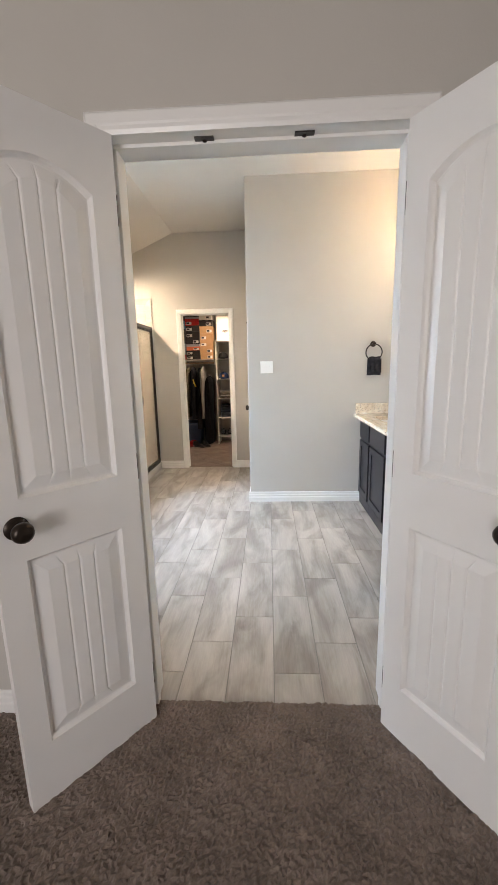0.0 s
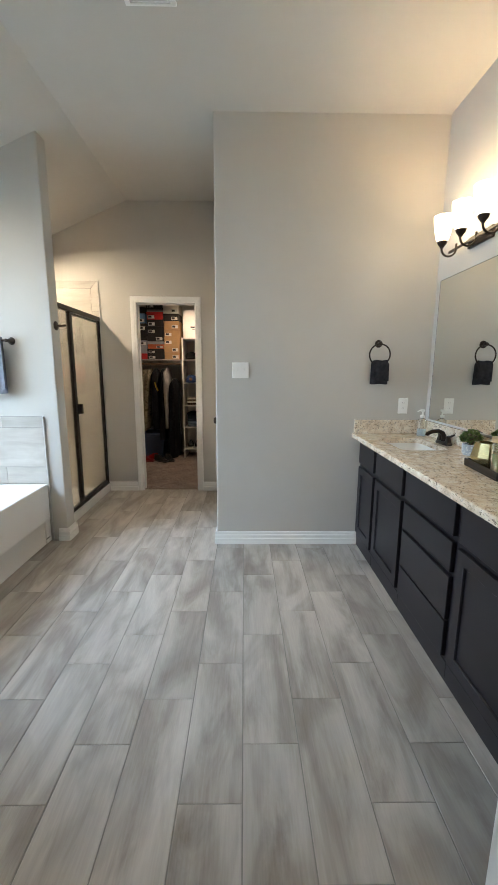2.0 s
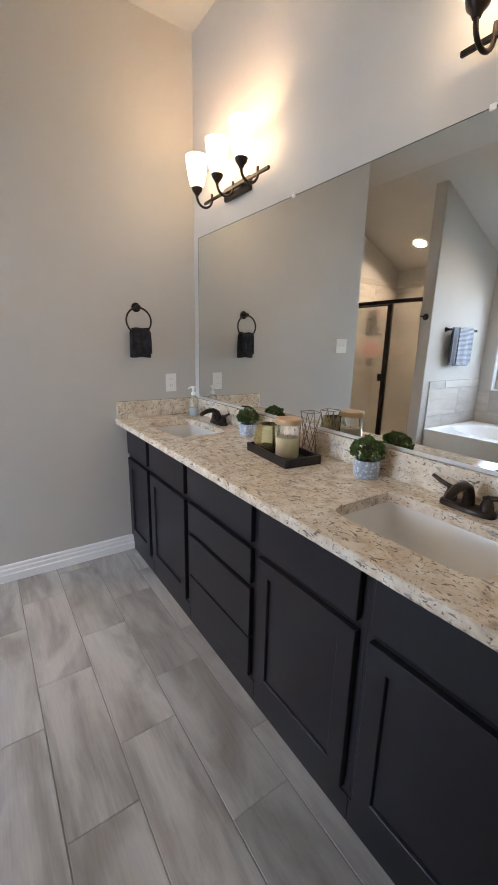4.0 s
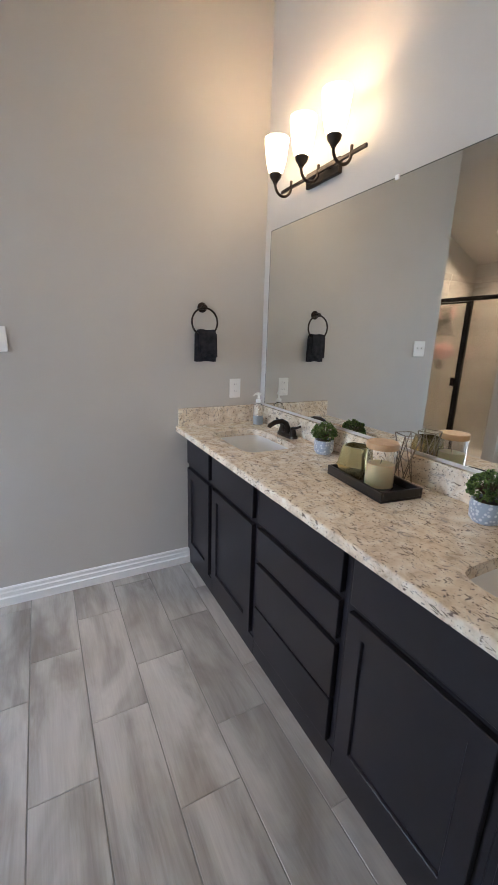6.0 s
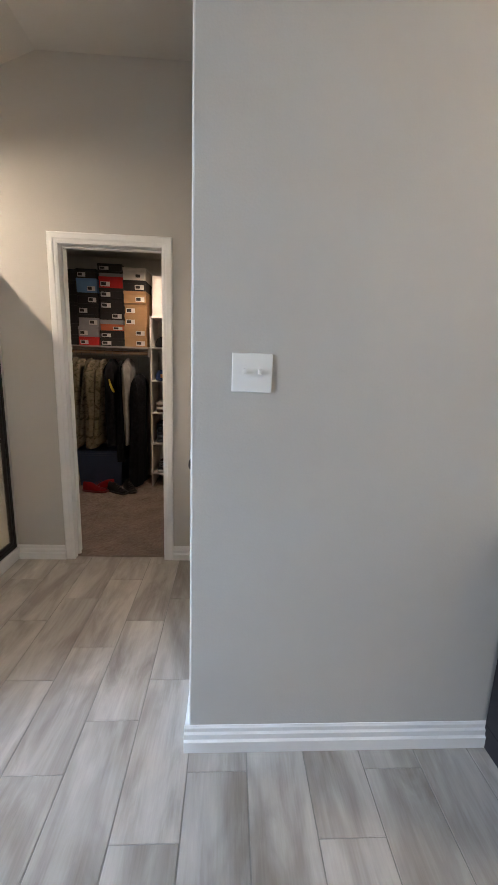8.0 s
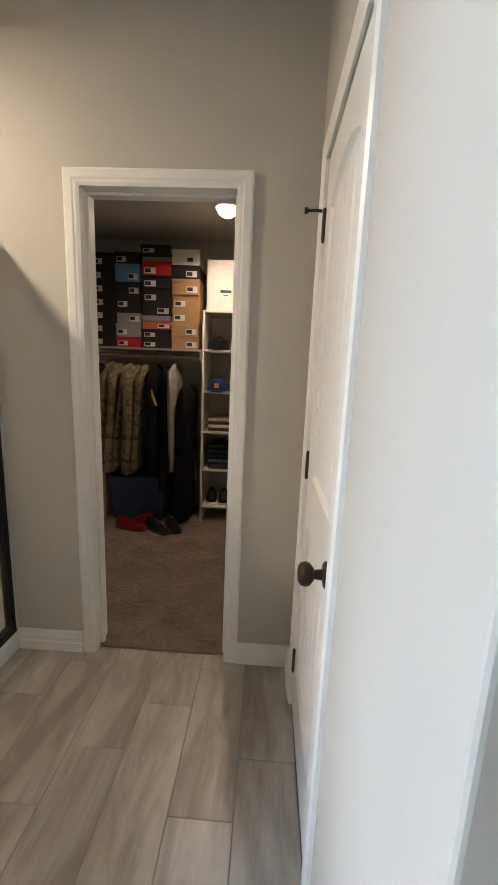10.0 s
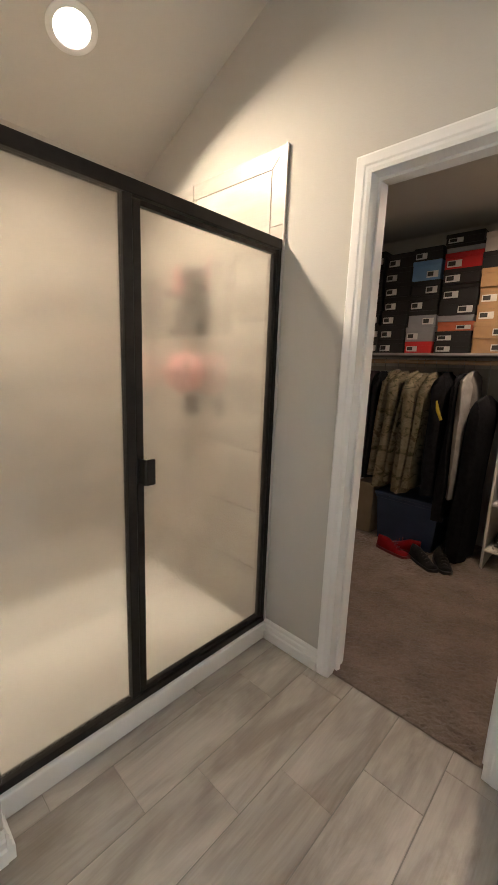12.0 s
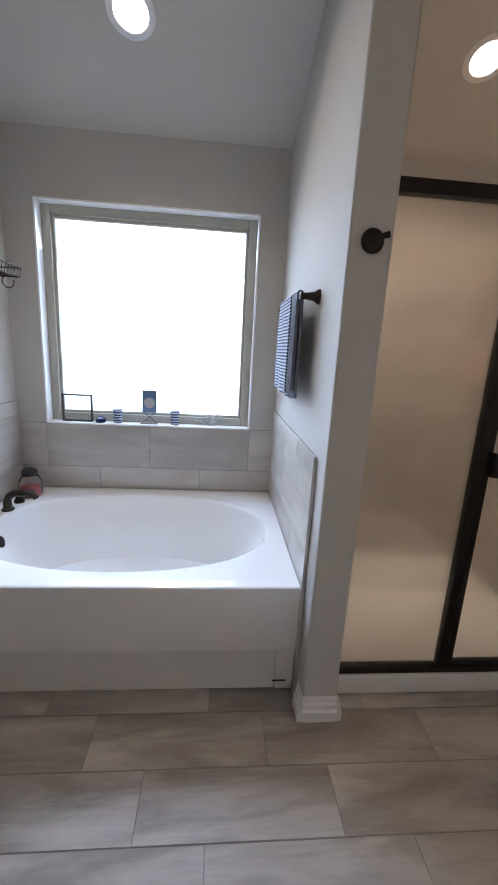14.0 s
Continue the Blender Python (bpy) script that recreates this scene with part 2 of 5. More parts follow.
structure("wall_south", boxes([(-3.12, DX0 - 0.02, Y_DOOR0, Y_DOOR1, -0.1, 3.2), (DX1 + 0.02, 3.12, Y_DOOR0, Y_DOOR1, -0.1, 3.2), (DX0 - 0.02, DX1 + 0.02, Y_DOOR0, Y_DOOR1, DZ + 0.02, 3.2)]), wall_paint, "greige painted wall with the double doorway", "wall")
structure("wall_east", box(X_VAN, X_VAN + 0.12, Y_DOOR1, 7.7, -0.1, 3.2), wall_paint, "greige painted wall behind the vanity mirror", "wall")
bm = bmesh.new()
L_PLAN = [(X_HALL, 4.695), (X_HALL, Y_END), (X_VAN, Y_END), (X_VAN, Y_END + 0.12), (X_HALL + 0.115, Y_END + 0.12), (X_HALL + 0.115, 4.695)]
add_rings(bm, [[(x, y, z) for x, y in L_PLAN] for z in (-0.1, 3.2)], True, True)
corner = [e for e in bm.edges if all(abs(v.co.x - X_HALL) < 1e-5 and abs(v.co.y - Y_END) < 1e-5 for v in e.verts)]
bmesh.ops.bevel(bm, geom=corner, offset=0.008, segments=3, affect="EDGES", profile=0.5)
structure("wall_end", bm, wall_paint, "greige painted end wall beside the vanity", "wall")
WY0, WY1, WZ = 4.715, 5.325, 2.04
structure("wall_hall", boxes([(X_HALL, X_HALL + 0.115, WY1 + 0.02, Y_CLOSET, -0.1, 3.2), (X_HALL, X_HALL + 0.115, WY0 - 0.02, WY1 + 0.02, WZ + 0.02, 3.2)]), wall_paint, "greige painted hall wall with a closed door", "wall")
structure("wall_north", boxes([(X_WIN - 0.15, CX0 - 0.02, Y_CLOSET, Y_CLOSET + 0.12, -0.1, 3.2), (CX1 + 0.02, X_VAN, Y_CLOSET, Y_CLOSET + 0.12, -0.1, 3.2), (CX0 - 0.02, CX1 + 0.02, Y_CLOSET, Y_CLOSET + 0.12, CZ + 0.02, 3.2)]), wall_paint, "greige painted wall with the closet doorway", "wall")
VY0, VY1, VZ0, VZ1 = 2.855, 4.057, 0.871, 2.072
structure("wall_west", boxes([(X_WIN - 0.15, X_WIN, Y_DOOR1, VY0, -0.1, 3.2), (X_WIN - 0.15, X_WIN, VY1, Y_CLOSET, -0.1, 3.2), (X_WIN - 0.15, X_WIN, VY0, VY1, -0.1, VZ0), (X_WIN - 0.15, X_WIN, VY0, VY1, VZ1, 3.2)]), wall_paint, "greige painted wall with the frosted window above the tub", "wall")


def sloped_wall(x0, x1, y0, y1):
    bm = bmesh.new()
    top = lambda x: min(CEIL, CEIL - SLOPE * (X_CREASE - x)) + 0.05
    add_rings(bm, [[(x0, y, -0.1), (x1, y, -0.1), (x1, y, top(x1)), (x0, y, top(x0))] for y in (y0, y1)], True, True)
    es = [e for e in bm.edges if abs(e.verts[0].co.x - x1) < 1e-5 and abs(e.verts[1].co.x - x1) < 1e-5 and abs(e.verts[0].co.y - e.verts[1].co.y) < 1e-5]
    bmesh.ops.bevel(bm, geom=es, offset=0.008, segments=3, affect="EDGES", profile=0.5)
    return bm


structure("wall_column", sloped_wall(X_WIN, COL_X, COL0, COL1), wall_paint, "greige painted partition between tub and shower", "wall")
structure("wall_tub_end", sloped_wall(X_WIN, -1.36, Y_DOOR1, TUB_Y0), wall_paint, "greige painted wall at the faucet end of the tub", "wall")

# ceilings
bm = bmesh.new()
prof = [(X_VAN + 0.1, CEIL), (X_CREASE, CEIL), (X_WIN - 0.15, CEIL - SLOPE * (X_CREASE - X_WIN + 0.15)), (X_WIN - 0.15, 3.2), (X_VAN + 0.1, 3.2)]
add_rings(bm, [[(x, y, z) for x, z in prof] for y in (Y_DOOR1 - 0.02, Y_CLOSET + 0.02)], True, True)
structure("ceiling", bm, ceiling_paint, "pale painted ceiling, flat and then sloping down to the window wall", "ceiling")
structure("ceiling_bedroom", box(-3.0, 3.0, -2.6, Y_DOOR0, 2.75, 2.87), ceiling_paint, "pale painted bedroom ceiling", "ceiling")
structure("ceiling_closet", box(-2.2, X_VAN, Y_CLOSET + 0.12, 7.7, 2.44, 2.55), ceiling_paint, "closet ceiling in shade", "ceiling")

# bedroom and closet shells
# the back wall's opening is made up, to let the fill lamp through
structure("wall_bedroom_back", boxes([(-3.0, -1.95, -2.72, -2.6, -0.1, 2.9), (-0.35, 3.0, -2.72, -2.6, -0.1, 2.9), (-1.95, -0.35, -2.72, -2.6, -0.1, 0.72), (-1.95, -0.35, -2.72, -2.6, 2.18, 2.9)]), wall_paint, "plain unseen bedroom wall with an opening added for the fill lamp", "wall")
structure("wall_bedroom_west", box(-3.12, -3.0, -2.72, Y_DOOR0, -0.1, 2.9), wall_paint, "plain bedroom wall", "wall")
structure("wall_bedroom_east", box(3.0, 3.12, -2.72, Y_DOOR0, -0.1, 2.9), wall_paint, "plain bedroom wall", "wall")
structure("wall_closet_west", box(-2.16, -2.04, Y_CLOSET + 0.12, 7.7, -0.1, 2.55), wall_paint, "closet side wall in shade", "wall")
structure("wall_closet_back", box(-2.16, X_VAN, 7.6, 7.72, -0.1, 2.55), wall_paint, "closet back wall in shade", "wall")
structure("wall_toilet_room", box(0.02, X_VAN, Y_CLOSET - 0.01, Y_CLOSET - 0.004, 0, 3.0), wall_paint, "plain wall of the toilet room", "wall")
structure("ground", box(-40, 40, -40, 40, -0.3, -0.12), grout, "bare ground around the house", "ground")

# floors
floor_base = structure("floor", box(X_WIN - 0.1, X_VAN + 0.05, 1.69, Y_CLOSET + 0.03, -0.1, -0.0022), grout, "grey wood-look porcelain plank floor with pale grout", "floor")


def carpet(name, x0, x1, y0, y1, step, label):
    nx, ny = int((x1 - x0) / step), int((y1 - y0) / step)
    rng = np.random.RandomState(4)
    h = rng.rand(ny + 1, nx + 1) * 0.010
    xs, ys = np.meshgrid(np.linspace(x0, x1, nx + 1), np.linspace(y0, y1, ny + 1))
    xs = xs + (rng.rand(*xs.shape) - 0.5) * step * 0.7
    ys = ys + (rng.rand(*ys.shape) - 0.5) * step * 0.7
    soft = 0.004 * np.sin(xs * 23 + 2 * np.sin(ys * 9)) * np.sin(ys * 31 + np.sin(xs * 13))
    co = np.stack([xs, ys, h + soft + 0.002], -1).reshape(-1, 3)
    i = np.arange(ny)[:, None] * (nx + 1) + np.arange(nx)[None]
    fs = np.stack([i, i + 1, i + nx + 2, i + nx + 1], -1).reshape(-1, 4)
    me = bpy.data.meshes.new(name)
    me.from_pydata(co.tolist(), [], fs.tolist())
    me.materials.append(carpet_brown)
    return tagged(new(name, me), label, "carpet", kind="structure")


carpet("carpet_bedroom", -1.15, 1.25, 0.1, 1.685, 0.0075, "plush brown cut-pile bedroom carpet")
structure("floor_bedroom", boxes([(-3.0, 3.0, -2.6, Y_DOOR0, -0.1, -0.004), (DX0, DX1, Y_DOOR0, 1.69, -0.1, -0.004)]), carpet_brown, "brown bedroom carpet", "floor")
carpet("carpet_closet", -2.04, 0.3, 5.58, 7.6, 0.015, "brown closet carpet in low light")
structure("floor_closet", box(-2.16, X_VAN, Y_CLOSET + 0.03, 7.7, -0.1, -0.004), carpet_brown, "brown closet carpet", "floor")

# baseboards: a stepped profile, 0.1 m high
BASE = [(0, 0), (0.020, 0), (0.020, 0.044), (0.013, 0.050), (0.013, 0.070), (0.0075, 0.077), (0.0075, 0.092), (0.003, 0.1), (0, 0.1)]


def baseboard(x, y, rz, length, label="white painted stepped baseboard"):
    return structure("baseboard", prism(BASE, length, pose(x, y, 0, 0, 0, rz)), trim_paint, label, "baseboard")


# local +y of the profile points into the room
baseboard(0.992, Y_END, 180, 0.992 - X_HALL + 0.017)
baseboard(X_HALL, Y_END, 90, WY0 - 0.062 - Y_END)
baseboard(X_HALL, WY1 + 0.065, 90, Y_CLOSET - WY1 - 0.065)
baseboard(X_HALL, Y_CLOSET, 180, X_HALL - (CX1 + 0.063))
baseboard(CX0 - 0.063, Y_CLOSET, 180, CX0 - 0.063 + 1.425)
baseboard(COL_X, COL1, -90, COL1 - COL0)
baseboard(COL_X + 0.017, COL1, 0, -0.10)
baseboard(COL_X + 0.017, COL0, 180, 0.085)
baseboard(-1.36, TUB_Y0, -90, TUB_Y0 - Y_DOOR1)
baseboard(DX0 - 0.065, Y_DOOR1, 0, -(1.36 + DX0 - 0.065))
baseboard(DX0 - 0.065, Y_DOOR0, 180, 2.5)
baseboard(3.0, Y_DOOR0, 180, 3.0 - DX1 - 0.065)

# ---- door casings and jambs ----
CAS = [(0, 0), (0.010, 0), (0.014, 0.012), (0.014, 0.022), (0.017, 0.028), (0.017, 0.055), (0.011, 0.063), (0, 0.063)]


def casing(name, m, w, h, label):
    """Mitred casing around an opening of w x h; local x along the wall, y out of it, z up."""
    bm = bmesh.new()
    for pts in ([(0, 0, -1, 0), (0, h, -1, 1)], [(0, h, -1, 1), (w, h, 1, 1)], [(w, h, 1, 1), (w, 0, 1, 0)]):
        add_rings(bm, [[m @ Vector((x + sx * v, u, z + sz * v)) for u, v in CAS] for x, z, sx, sz in pts], True, True)
    return structure(name, bm, trim_paint, label, "door casing")


def jamb(name, m, w, h, depth, stop, label):
    """Lining of an opening; local y runs through the wall."""
    bm = bmesh.new()
    for x0, x1, z0, z1 in ((-0.02, 0.0, 0, h), (w, w + 0.02, 0, h), (-0.02, w + 0.02, h, h + 0.02)):
        add_box(bm, x0, x1, -0.002, depth + 0.002, z0, z1)
    for x0, x1, z0, z1 in ((0, 0.011, 0, h - 0.011), (w - 0.011, w, 0, h - 0.011), (0, w, h - 0.011, h)):
        add_box(bm, x0, x1, stop, stop + 0.032, z0, z1, 0.002)
    bm.transform(m)
    return structure(name, bm, trim_paint, label, "door jamb")


casing("trim_double_door_bedroom", pose(DX1, Y_DOOR0, 0, 0, 0, 180), DX1 - DX0, DZ, "white casing of the double doorway")
casing("trim_double_door_bath", pose(DX0, Y_DOOR1, 0), DX1 - DX0, DZ, "white casing of the double doorway")
jamb("jamb_double_door", pose(DX0, Y_DOOR0, 0), DX1 - DX0, DZ, Y_DOOR1 - Y_DOOR0, 0.042, "white jamb of the double doorway")
casing("trim_closet", pose(CX1, Y_CLOSET, 0, 0, 0, 180), CX1 - CX0, CZ, "white moulded casing of the closet doorway")
jamb("jamb_closet", pose(CX0, Y_CLOSET, 0), CX1 - CX0, CZ, 0.12, 0.045, "white jamb of the closet doorway")
casing("trim_toilet_room", pose(X_HALL, WY0, 0, 0, 0, 90), WY1 - WY0, WZ, "white moulded casing of the hall door")
jamb("jamb_toilet_room", pose(X_HALL, WY1, 0, 0, 0, -90), WY1 - WY0, WZ, 0.115, 0.042, "white jamb of the hall door")

# ---- panel doors ----


def panel_rings(x0, x1, z0, z1, rise, n, d):
    hw, xm = (x1 - x0) / 2, (x0 + x1) / 2
    xs = [x0 + d + (x1 - x0 - 2 * d) * i / n for i in range(n + 1)]
    top = [(x, z1 - d + rise * (1 - ((x - xm) / (hw - d)) ** 2)) for x in xs]
    return [(x, z0 + d) for x in xs] + top[::-1]


def door_face(bm, w, h, y, sign, panels):
    """One moulded face: flat stiles and rails, sunk moulding, raised field with plank grooves."""
    edges = []

    def loop(pts):
        vs = [bm.verts.new((x, y, z)) for x, z in pts]
        return vs, [bm.edges.new((vs[i], vs[(i + 1) % len(vs)])) for i in range(len(vs))]
    edges += loop([(0, 0), (w, 0), (w, h), (0, h)])[1]
    n = 48
    for x0, x1, z0, z1, rise in panels:
        prev, es = loop(panel_rings(x0, x1, z0, z1, rise, n, 0))
        edges += es
        for d, dep in ((0.005, 0.008), (0.011, 0.0135), (0.017, 0.0135), (0.054, 0.003)):
            ring = panel_rings(x0, x1, z0, z1, rise, n, d)
            vs = []
            for x, z in ring:
                gd = dep
                if d > 0.03:
                    u = (x - x0 - d) / (x1 - x0 - 2 * d) * 4
                    gap = abs(u - round(u)) * (x1 - x0 - 2 * d) / 4
                    if 0 < round(u) < 4 and gap < 0.005:
                        gd += 0.0032 * (1 - gap / 0.005)
                vs.append(bm.verts.new((x, y - sign * gd, z)))
            m = len(vs)
            for i in range(m):
                bm.faces.new((prev[i], prev[(i + 1) % m], vs[(i + 1) % m], vs[i]))
            prev = vs
        for i in range(n):
            bm.faces.new((prev[i], prev[i + 1], prev[-2 - i], prev[-1 - i]))
    bmesh.ops.triangle_fill(bm, use_beauty=True, edges=edges)


def door_leaf(w, h, stile):
    bm = bmesh.new()
    t = 0.035
    panels = [(stile, w - stile, 0.205, 0.82, 0.0), (stile, w - stile, 1.003, 1.85, 0.055)]
    door_face(bm, w, h, 0, 1, panels)
    door_face(bm, w, h, -t, -1, panels)
    for a, b in (((0, 0), (w, 0)), ((w, 0), (w, h)), ((w, h), (0, h)), ((0, h), (0, 0))):
        bm.faces.new([bm.verts.new(p) for p in ((a[0], 0, a[1]), (b[0], 0, b[1]), (b[0], -t, b[1]), (a[0], -t, a[1]))])
    bmesh.ops.remove_doubles(bm, verts=bm.verts, dist=0.0002)
    return bm


KNOB = [(0.0, 0.0), (0.032, 0.0), (0.033, 0.004), (0.028, 0.009), (0.013, 0.012), (0.011, 0.030), (0.018, 0.034), (0.027, 0.042), (0.0295, 0.052), (0.027, 0.062), (0.018, 0.069), (0.0, 0.071)]


def panel_door(name, place, rz, w, stile, label, knobs, hinges=(0.2, 1.02, 1.83), knob_z=0.924, flip=1, hinge_y=0.0):
    """A door with its hinge at the origin, leaf along local x, thickness towards local -y."""
    d = thing(name, place, label, "door", rz=rz)
    tagged(d, kind="structure")
    bm = door_leaf(w, 2.025 if w > 0.5 else 2.036, stile)
    if flip < 0:
        bm.transform(Matrix.Diagonal((-1, 1, 1, 1)))
    part("leaf", bm, door_paint, d)
    for side in knobs:
        m = pose(flip * (w - 0.062), 0.0 if side > 0 else -0.035, knob_z, -90 if side > 0 else 90)
        part("door_knob", lathe(KNOB, 28, m), bronze, d, "round oil-rubbed bronze door knob", smooth=True)
    for z in hinges:
        bm = box(-0.003, 0.0, -0.034, -0.001, z - 0.045, z + 0.045)
        add_tube(bm, [(0, hinge_y, z - 0.047), (0, hinge_y, z + 0.047)], 0.0065, 10)
        for e in (-0.05, 0.05):
            add_tube(bm, [(0, hinge_y, z + e - 0.003), (0, hinge_y, z + e + 0.003)], 0.0045, 8)
        bm.transform(Matrix.Diagonal((flip, 1, 1, 1)))
        part("hinge", bm, dark_hinge, d, "dark bronze butt hinge", smooth=True)
    return d


# double doors swung into the bedroom, hall door shut, closet door swung in
panel_door("door_1", (DX0 + 0.020, Y_DOOR0 - 0.018, 0.006), -129.2, 0.455, 0.077, "white two-panel arched plank door, swung open onto the carpet", (1, -1), hinge_y=-0.036)
panel_door("door_2", (DX1 - 0.026, Y_DOOR0 - 0.018, 0.006), 122.6, 0.455, 0.077, "white two-panel arched plank door, swung open onto the carpet", (1, -1), flip=-1, hinge_y=-0.036)
panel_door("door_3", (X_HALL + 0.037, WY1 - 0.003, 0.012), -90, WY1 - WY0 - 0.006, 0.10, "white two-panel plank door, closed, dark knob", (-1,), knob_z=0.885, hinge_y=-0.04)
panel_door("door_4", (CX1 - 0.003, Y_CLOSET + 0.123, 0.012), 80, 0.605, 0.10, "white panel door swung open into the closet", (1, -1), hinge_y=0.004)

# ball catches on the head of the double doorway
for x in (DX0 + 0.29, DX0 + 0.595):
    c = thing("ball_catch", (x, Y_DOOR0 + 0.02, DZ), "dark bronze ball catch plate on the door head", "door catch", "catches on the door head")
    part("plate", box(-0.03, 0.03, 0, 0.04, -0.004, 0.0, 0.001), dark_hinge, c)
    part("ball", lathe([(0.0, -0.009), (0.006, -0.007), (0.008, -0.004), (0.0, -0.0035)], 12, pose(0, 0.02, 0)), bronze, c, smooth=True)
# hinge-pin stop on the hall door
s = thing("hinge_pin_stop", (X_HALL - 0.012, WY1 - 0.003, 1.885), "dark hinge-pin door stop with rubber tip", "door stop")
part("arm", tube([(0, 0, 0), (-0.018, 0.004, 0.004), (-0.045, 0.008, 0.004)], 0.005, 8), dark_hinge, s, smooth=True)
part("tip", tube([(-0.044, 0.008, 0.004), (-0.056, 0.009, 0.004)], 0.0095, 10), toe_dark, s, smooth=True)

# ---- window ----
win = thing("window_1", (X_WIN, 0, 0), "frosted picture window with beige vinyl frame in a tiled recess", "window")
tagged(win, kind="structure")
bm = bmesh.new()
fx0, fx1 = -0.135, -0.075
for a in ((VY0, VY0 + 0.05, VZ0, VZ1), (VY1 - 0.05, VY1, VZ0, VZ1), (VY0 + 0.05, VY1 - 0.05, VZ0, VZ0 + 0.05), (VY0 + 0.05, VY1 - 0.05, VZ1 - 0.05, VZ1)):
    add_box(bm, fx0, fx1, *a, 0.004)
for a in ((VY0 + 0.05, VY0 + 0.066, VZ0 + 0.05, VZ1 - 0.05), (VY1 - 0.066, VY1 - 0.05, VZ0 + 0.05, VZ1 - 0.05), (VY0 + 0.066, VY1 - 0.066, VZ0 + 0.05, VZ0 + 0.066), (VY0 + 0.066, VY1 - 0.066, VZ1 - 0.066, VZ1 - 0.05)):
    add_box(bm, fx0 + 0.01, fx1 - 0.018, *a, 0.003)
part("window_frame", bm, vinyl, win)
pane = part("pane", box(-0.112, -0.106, VY0 + 0.06, VY1 - 0.06, VZ0 + 0.06, VZ1 - 0.06), window_glass, win, "frosted glass")
pane.visible_shadow = False
part("window_sill", box(-0.075, 0.008, VY0 + 0.001, VY1 - 0.001, VZ0 - 0.012, VZ0 + 0.004, 0.003), trim_paint, win)
bm = bmesh.new()
add_box(bm, -0.075, 0.0035, VY0 - 0.006, VY0 + 0.004, VZ0, VZ1, 0.002)
add_box(bm, -0.075, 0.0035, VY1 - 0.004, VY1 + 0.006, VZ0, VZ1, 0.002)
add_box(bm, -0.075, 0.0035, VY0, VY1, VZ1 - 0.004, VZ1 + 0.006, 0.002)
part("reveal", bm, trim_paint, win)

bm = bmesh.new()
bm.faces.new([bm.verts.new(p) for p in ((-5.2, -2, -0.1), (-5.2, 9, -0.1), (-5.2, 9, 3.4), (-5.2, -2, 3.4))])
structure("backdrop", bm, garden_glow, "bright hazy garden daylight outside the window", "backdrop")

# ---- bathtub ----
TZ, TX0, TX1, TY0, TY1 = 0.468, X_WIN + 0.012, -1.428, TUB_Y0 + 0.012, COL0 - 0.012


def rim_and_basin(bm, rect, z, loops, n=72):
    """A flat deck with a hole, and a basin lofted down through the loops (cx, cy, rx, ry, z, power)."""
    def ring(cx, cy, rx, ry, zz, p):
        out = []
        for i in range(n):
            a = 2 * math.pi * i / n
            c, s = math.cos(a), math.sin(a)
            out.append((cx + rx * math.copysign(abs(c) ** (2 / p), c), cy + ry * math.copysign(abs(s) ** (2 / p), s), zz))
        return out
    vr = add_rings(bm, [ring(*l) for l in loops], False, True)
    es = []
    if rect:
        x0, x1, y0, y1 = rect
        rv = [bm.verts.new(p) for p in ((x0, y0, z), (x1, y0, z), (x1, y1, z), (x0, y1, z))]
        es = [bm.edges.new((rv[i], rv[(i + 1) % 4])) for i in range(4)]
        hole = [bm.edges.get((vr[0][i], vr[0][(i + 1) % n])) for i in range(n)]
        bmesh.ops.triangle_fill(bm, use_beauty=True, edges=es + hole)
    return vr


tub = thing("bathtub", (0, 0, 0), "white acrylic drop-in alcove bathtub with oval basin, empty", "bathtub")
bm = bmesh.new()
cx, cy = -1.962, (TY0 + TY1) / 2
rim_and_basin(bm, (TX0, TX1 - 0.012, TY0, TY1), TZ, [(cx, cy, 0.430, 0.690, TZ, 2.2), (cx, cy, 0.422, 0.680, TZ - 0.004, 2.2), (cx, cy, 0.412, 0.668, TZ - 0.02, 2.2), (cx, cy, 0.345, 0.58, TZ - 0.22, 2.3), (cx, cy, 0.30, 0.52, TZ - 0.35, 2.4), (cx, cy, 0.22, 0.44, TZ - 0.385, 2.4), (cx, cy, 0.02, 0.05, TZ - 0.39, 2.0)])
part("basin", bm, acrylic, tub, smooth=True)
bm = bmesh.new()
AP = [(TX1 - 0.012, TZ), (TX1 - 0.004, TZ - 0.003), (TX1, TZ - 0.011), (TX1 - 0.001, 0.20), (TX1 - 0.003, 0.182), (TX1 - 0.011, 0.172), (TX1 - 0.012, 0.012), (TX1 - 0.012, 0.004), (TX1 - 0.05, 0.004), (TX1 - 0.05, TZ - 0.02)]
add_rings(bm, [[(x, y, z) for x, z in AP] for y in (TY0, TY1)], True, True)
add_box(bm, TX1 - 0.02, TX1 - 0.001, TY1 - 0.075, TY1 - 0.001, 0.006, 0.19, 0.006)
part("apron", bm, acrylic, tub, smooth=True)
part("overflow_plate", lathe([(0, 0), (0.034, 0), (0.034, 0.006), (0.02, 0.012), (0, 0.013)], 20, pose(cx, TY0 + 0.115, TZ - 0.11, -75)), bronze, tub, smooth=True)
part("emblem", box(TX1 - 0.0005, TX1 + 0.0005, TY1 - 0.085, TY1 - 0.03, 0.045, 0.053), dark_hinge, tub)
sp = thing("tub_spout", (-2.12, TUB_Y0 + 0.095, TZ), "dark bronze deck-mounted tub spout", "faucet")
